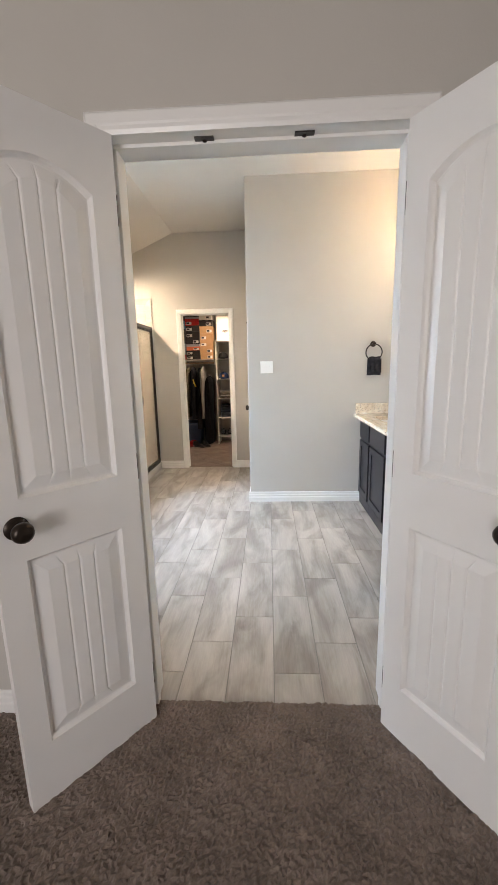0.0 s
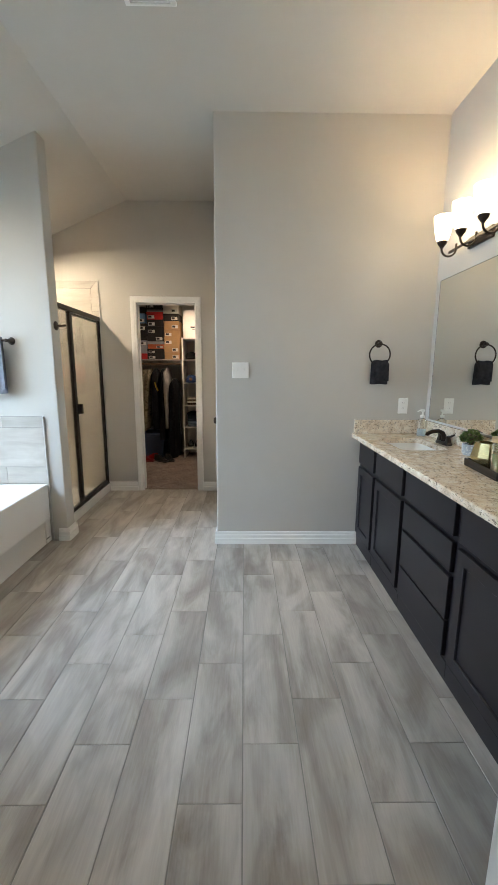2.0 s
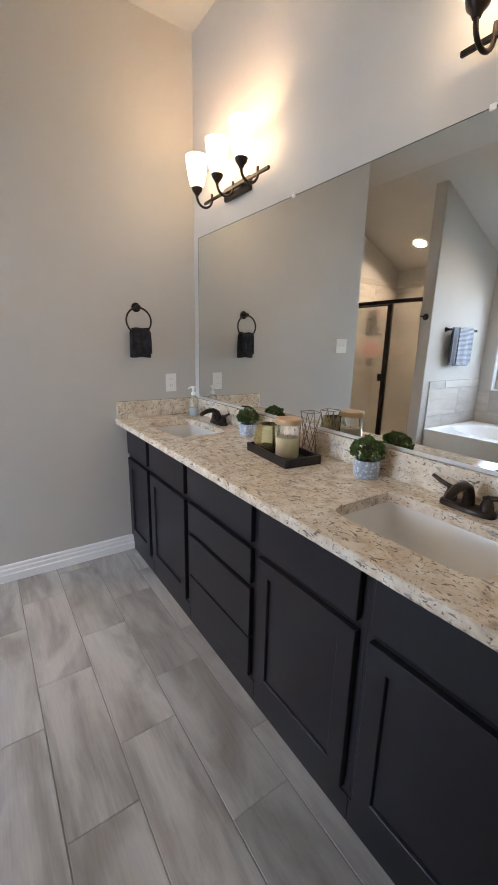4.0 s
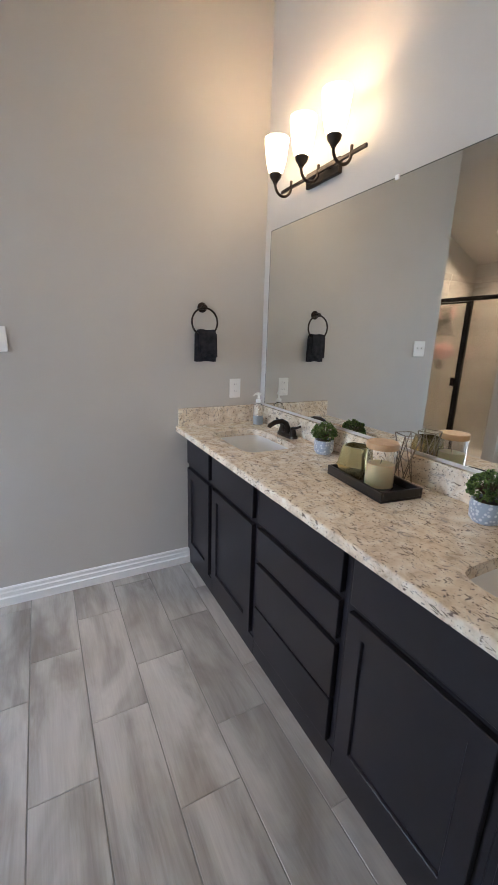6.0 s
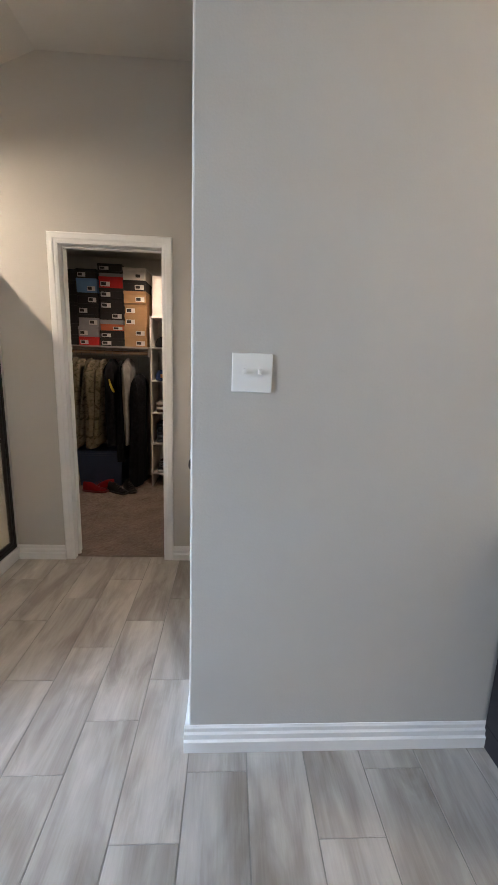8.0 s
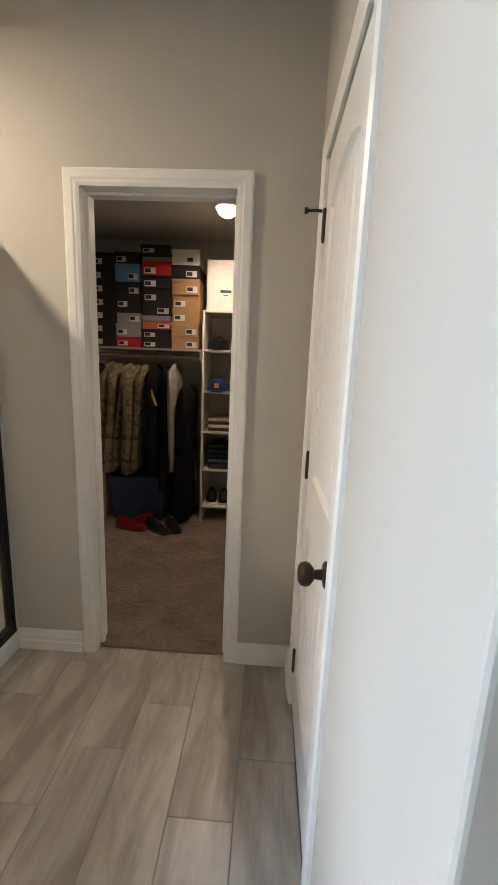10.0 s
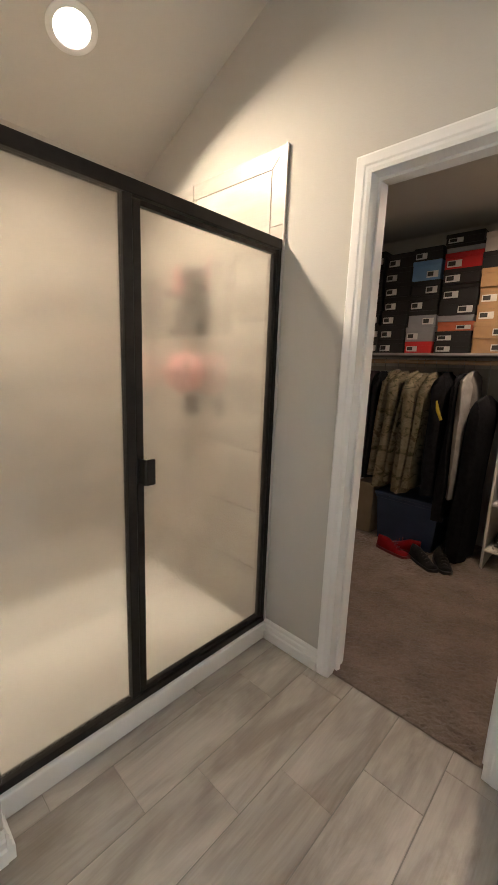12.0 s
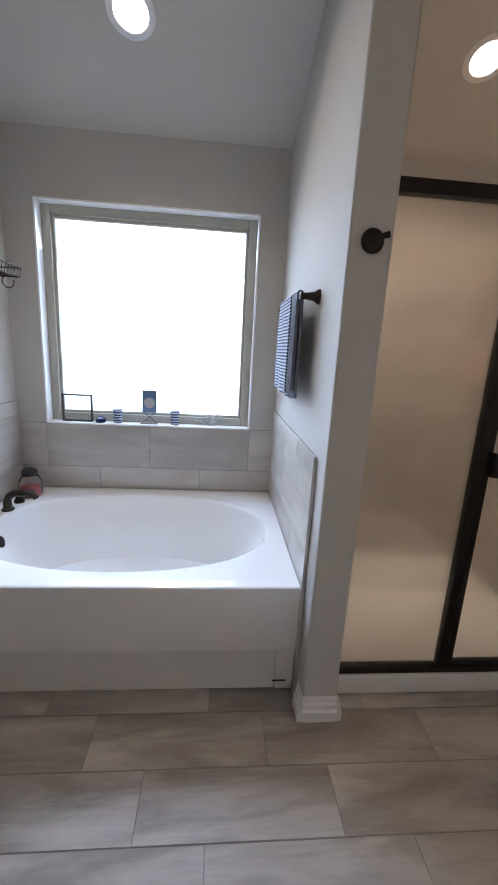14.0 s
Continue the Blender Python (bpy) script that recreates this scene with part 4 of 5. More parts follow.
def potted_plant(place, s, seed, label):
    p = thing("potted_plant", place, label, "plant", "boxwood plants on the vanity")
    part("pot", lathe([(0, 0), (0.036 * s, 0), (0.044 * s, 0.01 * s), (0.047 * s, 0.05 * s), (0.045 * s, 0.066 * s), (0.041 * s, 0.066 * s), (0.041 * s, 0.056 * s), (0, 0.056 * s)], 26), pot_blue, p, "blue and white patterned pot", smooth=True)
    part("soil", lathe([(0, 0.054 * s), (0.0405 * s, 0.054 * s), (0.03 * s, 0.061 * s), (0, 0.062 * s)], 16), soil, p)
    rng = random.Random(seed)
    stems, leaves = bmesh.new(), bmesh.new()
    c0 = Vector((0, 0, 0.098 * s))
    for i in range(230):
        a, u = rng.random() * 6.283, rng.uniform(-0.45, 1.0)
        r = math.sqrt(max(0, 1 - u * u))
        d = Vector((r * math.cos(a), r * math.sin(a), u))
        tip = c0 + Vector((d.x * 0.058, d.y * 0.058, d.z * 0.050)) * s * rng.uniform(0.75, 1.05)
        if i % 3 == 0:
            add_tube(stems, [Vector((0, 0, 0.055 * s)), (c0 + tip) / 2, tip], [0.0015, 0.001, 0.0006], 4)
        for k in range(5):
            dd = (d + Vector((rng.uniform(-1, 1), rng.uniform(-1, 1), rng.uniform(-1, 1))) * 0.9).normalized()
            sd = dd.orthogonal().normalized()
            sd = (sd * math.cos(k * 2.4) + dd.cross(sd) * math.sin(k * 2.4))
            up = dd.cross(sd) * 0.003 * s
            L, W = rng.uniform(0.009, 0.014) * s, rng.uniform(0.0035, 0.0055) * s
            o = tip - dd * 0.006 * s + sd * rng.uniform(-0.006, 0.006) * s
            vs = [leaves.verts.new(q) for q in (o, o + dd * L * 0.45 + sd * W + up, o + dd * L, o + dd * L * 0.45 - sd * W + up)]
            leaves.faces.new((vs[0], vs[1], vs[2]))
            leaves.faces.new((vs[0], vs[2], vs[3]))
    part("stems", stems, stem_brown, p)
    lv = part("foliage", leaves, leaf_green, p)
    tagged(lv, kind="stuff")
    return p


potted_plant((1.372, 3.385, CT1), 0.95, 11, "small boxwood plant in a patterned pot beside the faucet")
potted_plant((1.372, 2.625, CT1), 1.0, 12, "round boxwood plant in a patterned pot by the backsplash")

tray_black = varied("black_tray", (0.012, 0.010, 0.010), (0.02, 0.018, 0.017), 0.3, 12)
tray = thing("tray", (1.275, 2.985, CT1), "black rectangular wooden tray holding candles", "tray", rz=-6)
part("bottom", box(-0.085, 0.085, -0.155, 0.155, 0.0, 0.008, 0.002), tray_black, tray)
for a in ((-0.085, -0.075, -0.155, 0.155), (0.075, 0.085, -0.155, 0.155), (-0.075, 0.075, -0.155, -0.145), (-0.075, 0.075, 0.145, 0.155)):
    part("side", box(*a, 0.008, 0.036, 0.002), tray_black, tray)
gold = varied("gold_glass", (0.42, 0.33, 0.15), (0.55, 0.45, 0.22), 0.22, 14, metal=0.75)
vot = thing("votive_holder", (1.262, 3.060, CT1 + 0.008), "faceted gold mercury-glass votive holder", "candle holder", rz=20)
bm = bmesh.new()
add_rings(bm, [super_ring(0, 0, r, r, z, 3.5, 8) for r, z in ((0.034, 0.0), (0.052, 0.045), (0.040, 0.105), (0.035, 0.105), (0.044, 0.05), (0.03, 0.012))], True, True)
part("cup", bm, gold, vot)
wax = varied("cream_wax", (0.84, 0.70, 0.38), (0.88, 0.76, 0.46), 0.5, 20)
bsdf(wax).inputs["Subsurface Weight"].default_value = 0.15
can = thing("jar_candle", (1.268, 2.945, CT1 + 0.008), "cream candle in a clear glass jar with wooden lid", "candle")
part("jar", lathe([(0, 0), (0.042, 0), (0.045, 0.004), (0.045, 0.118), (0.042, 0.118), (0.042, 0.008), (0, 0.007)], 30), clear_glass, can, smooth=True)
part("wax", lathe([(0, 0.008), (0.0405, 0.008), (0.0405, 0.074), (0, 0.073)], 26), wax, can, smooth=True)
part("wick", tube([(0, 0, 0.072), (0.002, 0, 0.084)], 0.001, 6), toe_dark, can)
lidwood = varied("lid_wood", (0.45, 0.28, 0.14), (0.58, 0.38, 0.21), 0.5, 40)
part("lid", lathe([(0, 0.118), (0.047, 0.118), (0.048, 0.122), (0.048, 0.133), (0.046, 0.136), (0, 0.136)], 30), lidwood, can, "light wooden lid", smooth=True)
lan = thing("wire_lantern", (1.398, 2.955, CT1), "thin geometric wire candle lantern", "lantern")
bronze_wire = varied("bronze_wire", (0.16, 0.13, 0.10), (0.22, 0.18, 0.14), 0.35, 30, metal=0.8)


def wire(parent, pts, r=0.0018, mat=None):
    return part("wire", tube(pts, r, 6), mat or bronze_wire, parent)


can.scale = (1.14, 1.14, 1.2)
vot.scale = (1.15, 1.15, 1.15)
rb, rt, hz = 0.034, 0.045, 0.185
bot = [(rb * math.cos(a), rb * math.sin(a), 0.002) for a in (0.5, 2.07, 3.64, 5.21)]
mid = [(0.026 * math.cos(a), 0.026 * math.sin(a), 0.085) for a in (1.285, 2.855, 4.425, 5.995)]
topc = [(rt * math.cos(a), rt * math.sin(a), hz) for a in (0.5, 2.07, 3.64, 5.21)]
for i in range(4):
    wire(lan, [bot[i], bot[(i + 1) % 4]])
    wire(lan, [topc[i], topc[(i + 1) % 4]])
    wire(lan, [bot[i], mid[i], topc[i]])
    wire(lan, [bot[(i + 1) % 4], mid[i], topc[(i + 1) % 4]])

# ---- window sill and tub deck ----
SILL = VZ0 + 0.004
dark_frame = varied("dark_wood_frame", (0.05, 0.042, 0.035), (0.08, 0.07, 0.06), 0.5, 25)
pf = thing("picture_frame", (X_WIN - 0.040, 3.02, SILL), "open thin dark display frame leaning on the sill", "picture frame")
for a in ((-0.088, -0.077, 0, 0.165), (0.077, 0.088, 0, 0.165), (-0.077, 0.077, 0, 0.011), (-0.077, 0.077, 0.154, 0.165)):
    part("frame_bar", box(-0.009, 0.009, *a, 0.001), dark_frame, pf)
navy = varied("navy_glass", (0.02, 0.035, 0.09), (0.03, 0.05, 0.13), 0.15, 20)


def band_material():
    m = material("banded_glass", (0.1, 0.1, 0.2), 0.25)
    w = node(m, "ShaderNodeTexWave", Scale=19.0, Distortion=2.5)
    w.bands_direction = "Z"
    link(m, coords(m), w.inputs["Vector"])
    link(m, ramp(m, w.outputs["Fac"], [(0.45, (0.03, 0.05, 0.13)), (0.55, (0.55, 0.6, 0.66))]), bsdf(m).inputs["Base Color"])
    return m


banded = band_material()
for y in (3.255, 3.600):
    vh = thing("votive_cup", (X_WIN - 0.040, y, SILL), "navy and white banded votive cup on the sill", "candle holder", "votives on the sill")
    part("cup", lathe([(0, 0), (0.024, 0), (0.026, 0.03), (0.024, 0.05), (0.031, 0.083), (0.027, 0.083), (0.020, 0.05), (0, 0.02)], 22), banded, vh, smooth=True)
st = thing("stone_votive", (X_WIN - 0.035, 3.155, SILL), "small dark navy trinket on the sill", "ornament")
part("body", lathe([(0, 0), (0.028, 0), (0.031, 0.012), (0.024, 0.026), (0.012, 0.03), (0, 0.03)], 16), navy, st, smooth=True)
part("knob", lathe([(0, 0.028), (0.008, 0.03), (0.007, 0.037), (0, 0.039)], 12), navy, st, smooth=True)
card = thing("card_on_easel", (X_WIN - 0.045, 3.445, SILL), "blue picture card on a thin wire easel", "card")
part("card", box(-0.004, 0.004, -0.043, 0.043, 0.07, 0.205, 0.001), varied("blue_card", (0.10, 0.17, 0.30), (0.16, 0.25, 0.40), 0.5, 9), card)
part("emblem", lathe([(0, 0), (0.032, 0), (0.032, 0.001), (0, 0.001)], 24, pose(0.004, 0, 0.13, 0, 90)), varied("card_emblem", (0.45, 0.43, 0.42), (0.55, 0.53, 0.5), 0.6), card)
for sgn in (-1, 1):
    wire(card, [(0.006, sgn * 0.03, 0.075), (0.002, sgn * 0.022, 0.06), (0.0, -sgn * 0.045, 0.003)], 0.0018, black_metal)
silver = varied("silver_wire", (0.45, 0.47, 0.48), (0.6, 0.62, 0.62), 0.25, 30, metal=0.9)
geo = thing("wire_sculpture", (X_WIN - 0.040, 3.80, SILL), "silver wire starburst ornament on the sill", "ornament")
rng = random.Random(21)
for i in range(15):
    a, e = rng.random() * 6.283, rng.uniform(0.05, 1.2)
    d = Vector((0.30 * math.cos(a) * math.cos(e), math.sin(a) * math.cos(e), math.sin(e)))
    b = Vector((0, rng.uniform(-0.03, 0.03), 0.004))
    wire(geo, [b, b + d * rng.uniform(0.08, 0.125)], 0.0018, silver)
    if i % 3 == 0:
        wire(geo, [(-0.01, -0.055 + i * 0.006, 0.02 + i * 0.004), (0.01, 0.055 - i * 0.005, 0.07 - i * 0.002)], 0.0018, silver)
twig = thing("star_ornament", (X_WIN - 0.025, 3.445, SILL), "flat green-silver twig ornament lying on the sill", "ornament")
for a in (0.25, -0.25, 0.0):
    wire(twig, [(-0.02 * math.sin(a), -0.05, 0.003), (0.02 * math.sin(a), 0.05, 0.003 + abs(a) * 0.01)], 0.0025, bronze_wire)
jar = thing("bath_jar", (-2.335, TUB_Y0 + 0.115, TZ), "clear jar of pink bath salts with dark lid", "jar")
part("jar", lathe([(0, 0), (0.055, 0), (0.062, 0.012), (0.062, 0.085), (0.045, 0.115), (0.036, 0.122), (0.033, 0.122), (0.058, 0.08), (0.057, 0.012), (0, 0.006)], 28), clear_glass, jar, smooth=True)
part("salts", lathe([(0, 0.008), (0.05, 0.008), (0.054, 0.02), (0.05, 0.055), (0.02, 0.066), (0, 0.066)], 24), varied("pink_salts", (0.72, 0.16, 0.18), (0.80, 0.30, 0.30), 0.7, 120, bumps=0.6), jar, smooth=True)
part("lid", lathe([(0, 0.122), (0.038, 0.122), (0.042, 0.128), (0.042, 0.150), (0.030, 0.158), (0.012, 0.164), (0, 0.166)], 24), toe_dark, jar, "dark ridged lid", smooth=True)
cad = thing("wall_basket", (-2.30, TUB_Y0, 1.66), "dark wire basket hanging on the tub end wall", "wire basket")
part("back_bar", box(-0.13, 0.13, 0.0005, 0.008, 0.0, 0.02, 0.002), bronze, cad)
for z, d in ((0.0, 0.10), (0.045, 0.11)):
    wire(cad, [(-0.12, 0.006, z), (-0.12, d, z), (0.12, d, z), (0.12, 0.006, z)], 0.003, bronze)
for i in range(9):
    wire(cad, [(-0.12 + i * 0.03, 0.006, 0.0), (-0.12 + i * 0.03, 0.10, 0.0), (-0.12 + i * 0.03, 0.11, 0.045)], 0.002, bronze)
for dx in (-0.08, 0.08):
    wire(cad, arc((dx, 0.06, -0.03), 0.03, 90, 380, 14, (0, 1, 0)), 0.003, bronze)

# ---- in the shower ----
pink = cloth("pink_mesh", (0.74, 0.36, 0.35), (0.86, 0.50, 0.48))
lf = thing("bath_sponge", (-1.98, 5.455, 1.31), "pink mesh bath sponge hanging in the shower", "bath sponge")
bm = bmesh.new()
bmesh.ops.create_icosphere(bm, subdivisions=4, radius=0.10)
for q in bm.verts:
    q.co *= 1 + 0.28 * noise.noise(q.co * 45) + 0.1 * noise.noise(q.co * 110)
part("puff", bm, pink, lf, smooth=True)
part("cord", tube([(0, 0, 0.05), (0.004, 0.0, 0.12), (0, 0.02, 0.20)], 0.0025, 6), pink, lf)
cd = thing("shower_caddy", (-2.0, Y_CLOSET - 0.011, 1.50), "dark wire shower caddy fixed to the shower tile", "shower caddy")
part("back", box(-0.11, 0.11, -0.006, -0.0005, 0.0, 0.34, 0.002), black_metal, cd)
for z in (0.0, 0.20):
    part("shelf", boxes([(-0.12, 0.12, -0.10 + i * 0.018, -0.096 + i * 0.018, z, z + 0.005) for i in range(6)] + [(-0.12, -0.116, -0.10, -0.006, z, z + 0.04), (0.116, 0.12, -0.10, -0.006, z, z + 0.04)]), black_metal, cd)
for dx, z, r, h, col in ((-0.06, 0.006, 0.03, 0.16, (0.03, 0.03, 0.035)), (0.03, 0.006, 0.035, 0.14, (0.10, 0.10, 0.10)), (0.0, 0.206, 0.03, 0.14, (0.04, 0.05, 0.05)), (-0.08, 0.206, 0.025, 0.16, (0.7, 0.28, 0.28))):
    b = thing("shampoo_bottle", (-2.0 + dx, Y_CLOSET - 0.062, 1.50 + z), "small plastic bottle standing in the shower caddy", "bottle", "bottles in the shower")
    part("body", lathe([(0, 0), (r, 0), (r, h * 0.8), (r * 0.5, h * 0.88), (r * 0.5, h), (0, h)], 16), material("bottle_plastic", col, 0.35), b, smooth=True)
cl2 = thing("wash_cloth", (-2.0, Y_CLOSET - 0.012, 1.13), "dark wash cloth hanging on the shower tile", "wash cloth")
bm = box(-0.05, 0.05, -0.022, -0.0005, -0.05, 0.06, 0.006)
part("cloth", bm, dark_towel, cl2)

# ---- the closet ----
shelf_white = varied("shelf_white", (0.70, 0.67, 0.62), (0.76, 0.73, 0.68), 0.5, 6)
# darker copy of shelf_white: the board's shade is put into its colour
shelf_shade = varied("shelf_white_shaded", (0.30, 0.28, 0.26), (0.36, 0.34, 0.31), 0.5, 6)
sf = thing("closet_shelf", (-2.04, 7.19, 1.482), "white closet shelf, coloured grey for shade, loaded with shoe boxes", "shelf")
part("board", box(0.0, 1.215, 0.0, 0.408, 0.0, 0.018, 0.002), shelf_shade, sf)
part("cleat", box(0.0, 1.215, 0.388, 0.408, -0.08, 0.0), shelf_white, sf)
rod_wood = varied("rod_wood", (0.36, 0.24, 0.14), (0.46, 0.31, 0.19), 0.45, 14)
rd = thing("closet_rod", (-2.04, 7.26, 1.437), "wooden closet rod under the shelf", "clothes rod")
part("rod", tube([(0, 0, 0), (1.20, 0, 0)], 0.016, 14), rod_wood, rd, smooth=True)
part("bracket", box(1.19, 1.21, -0.04, 0.04, -0.03, 0.045, 0.003), shelf_white, rd)

label_mat = varied("box_label", (0.62, 0.60, 0.56), (0.70, 0.68, 0.64), 0.6, 30)
ink = material("ink", (0.03, 0.03, 0.03), 0.6)
CARD = {}
for key, col in (("black", (0.014, 0.013, 0.013)), ("brown", (0.36, 0.215, 0.10)), ("orange", (0.50, 0.12, 0.05)), ("red", (0.48, 0.02, 0.02)), ("grey", (0.26, 0.26, 0.27)), ("blue", (0.13, 0.26, 0.46)), ("white", (0.66, 0.62, 0.56))):
    CARD[key] = varied("card_" + key, col, tuple(c * 1.25 for c in col), 0.55, 9)
STACKS = [
    (-1.985, 0.215, "black black black black black black black".split(), [0.11] * 7),
    (-1.765, 0.215, "black black black black black black black".split(), [0.105] * 7),
    (-1.548, 0.210, "red grey grey black black blue black".split(), [0.085, 0.105, 0.115, 0.105, 0.105, 0.14, 0.09]),
    (-1.336, 0.248, "black black orange grey black black black red grey black".split(), [0.08, 0.075, 0.065, 0.04, 0.105, 0.105, 0.10, 0.11, 0.05, 0.07]),
    (-1.085, 0.235, "brown brown brown brown brown black white".split(), [0.10, 0.11, 0.112, 0.108, 0.12, 0.105, 0.12]),
]
rng = random.Random(5)
for x, w, cols, hs in STACKS:
    z = 1.5005
    for c, h in zip(cols, hs):
        j = rng.uniform(-0.008, 0.008)
        b = thing("shoe_box", (x + w / 2 + j, 7.215 + rng.uniform(0, 0.02), z), c + " cardboard shoe box stacked on the closet shelf", "shoe box", "stacked shoe boxes")
        hw = w / 2 - 0.003
        lid_h = min(0.032, h * 0.4)
        part("box", box(-hw + 0.003, hw - 0.003, 0.003, 0.32, 0.0, h - lid_h, 0.001), CARD[c], b)
        part("lid", box(-hw, hw, 0.0, 0.323, h - lid_h, h - 0.001, 0.002), CARD["black"] if c == "grey" and rng.random() < 0.4 else CARD[c], b)
        if h > 0.06:
            lx = -hw * 0.85 if rng.random() < 0.7 else hw * 0.05
            lw, z0 = hw * 0.78, h * 0.14
            lh = min(0.045, h * 0.45)
            lb = part("label", box(lx, lx + lw, 0.0015, 0.0028, z0, z0 + lh), label_mat, b, "printed paper label")
            part("print", box(lx + lw * 0.08, lx + lw * 0.58, 0.0005, 0.0015, z0 + lh * 0.22, z0 + lh * 0.86), ink, lb)
        z += h

tower = thing("shelf_tower", (-0.825, 7.2, 0.0), "white closet shelf tower, half full", "shelving unit")
part("side_panel", box(0.0, 0.018, 0.0, 0.398, 0.0, 1.815, 0.002), shelf_white, tower)
part("side_panel", box(0.572, 0.59, 0.0, 0.398, 0.0, 1.815, 0.002), shelf_white, tower)
for z in (0.135, 0.47, 0.805, 1.145, 1.488, 1.797):
    part("shelf", box(0.018, 0.572, 0.0, 0.398, z, z + 0.018, 0.002), shelf_white, tower)
bag = thing("paper_bag", (-0.80, 7.235, 1.8155), "large white paper shopping bag on the shelf tower", "shopping bag")
bm = bmesh.new()
add_rings(bm, [[(0.0 + i, 0 + i, z), (0.30 - i, i, z), (0.30 - i, 0.12 - i, z), (i, 0.12 - i, z)] for i, z in ((0, 0), (0.002, 0.2), (0.004, 0.39), (0.007, 0.39), (0.006, 0.2))], True, False)
part("bag", bm, varied("white_paper", (0.74, 0.70, 0.65), (0.80, 0.76, 0.71), 0.6, 6), bag)
part("print", box(0.11, 0.20, -0.0018, -0.0006, 0.14, 0.16), ink, bag)
part("print", box(0.135, 0.175, -0.0018, -0.0006, 0.118, 0.124), ink, bag)


def cap(place, color, rz, label):
    c = thing("baseball_cap", place, label, "cap", "caps on the shelf tower", rz=rz)
    m = cloth("cap_cloth", color, tuple(v * 1.5 for v in color))
    bm = bmesh.new()
    add_rings(bm, [[(r * math.cos(a * 0.2618) * 1.12, r * math.sin(a * 0.2618), z) for a in range(24)] for r, z in ((0.085, 0.0), (0.086, 0.03), (0.08, 0.062), (0.062, 0.092), (0.034, 0.108), (0.006, 0.112))], False, True)
    part("crown", bm, m, c, smooth=True)
    bm = bmesh.new()
    edge = [[Vector(((0.09 + k * 0.03) * math.cos(t), 0.085 * math.sin(t), 0.008 - 0.006 * k + 0.012 * math.cos(t) * (k == 0))) for t in [(-1.2 + 2.4 * i / 14) for i in range(15)]] for k in range(3)]
    g = [[bm.verts.new(q) for q in r] for r in edge]
    for r0, r1 in zip(g, g[1:]):
        for i in range(14):
            bm.faces.new((r0[i], r0[i + 1], r1[i + 1], r1[i]))
    bmesh.ops.solidify(bm, geom=bm.faces[:] + bm.edges[:] + bm.verts[:], thickness=0.004)
    part("brim", bm, m, c, smooth=True)
    part("button", lathe([(0, 0.110), (0.008, 0.111), (0.006, 0.116), (0, 0.117)], 10), m, c, smooth=True)
    return c


cap((-0.70, 7.32, 1.506), (0.012, 0.012, 0.012), -90, "black cap on a white shelf")
cap((-0.50, 7.33, 1.506), (0.012, 0.012, 0.014), -100, "black cap on a white shelf")
nc = cap((-0.70, 7.31, 1.163), (0.016, 0.03, 0.085), -90, "navy cap with an orange badge")
part("badge", box(0.095, 0.099, -0.02, 0.02, 0.03, 0.068, 0.002), material("badge", (0.55, 0.22, 0.05), 0.6), nc)
cap((-0.50, 7.33, 1.163), (0.02, 0.02, 0.025), -80, "dark cap on a white shelf")


def folded(place, w, d, layers, label):
    f = thing("folded_clothes", place, label, "clothes", "folded clothes on the shelves")
    z = 0.0
    for i, (h, col) in enumerate(layers):
        bm = box(-w / 2, w / 2, 0, d, z, z + h, h * 0.42, 4)
        for q in bm.verts:
            q.co += Vector((0.004 * noise.noise(q.co * 20 + Vector((i, 0, 0))), 0.006 * noise.noise(q.co * 15), 0.004 * noise.noise(q.co * 12)))
        part("garment", bm, cloth("folded_cloth", col, tuple(c * 1.4 for c in col)), f, smooth=True)
        z += h * 0.97
    return f


folded((-0.60, 7.22, 0.824), 0.34, 0.26, [(0.028, (0.05, 0.035, 0.025)), (0.03, (0.55, 0.50, 0.44)), (0.025, (0.10, 0.07, 0.05)), (0.03, (0.40, 0.34, 0.28))], "brown and cream folded clothes on a white shelf")
folded((-0.59, 7.22, 0.489), 0.36, 0.28, [(0.045, (0.05, 0.06, 0.075)), (0.045, (0.10, 0.12, 0.15)), (0.04, (0.018, 0.022, 0.032)), (0.05, (0.02, 0.025, 0.035)), (0.04, (0.012, 0.012, 0.014))], "stack of dark folded jeans on a white shelf")


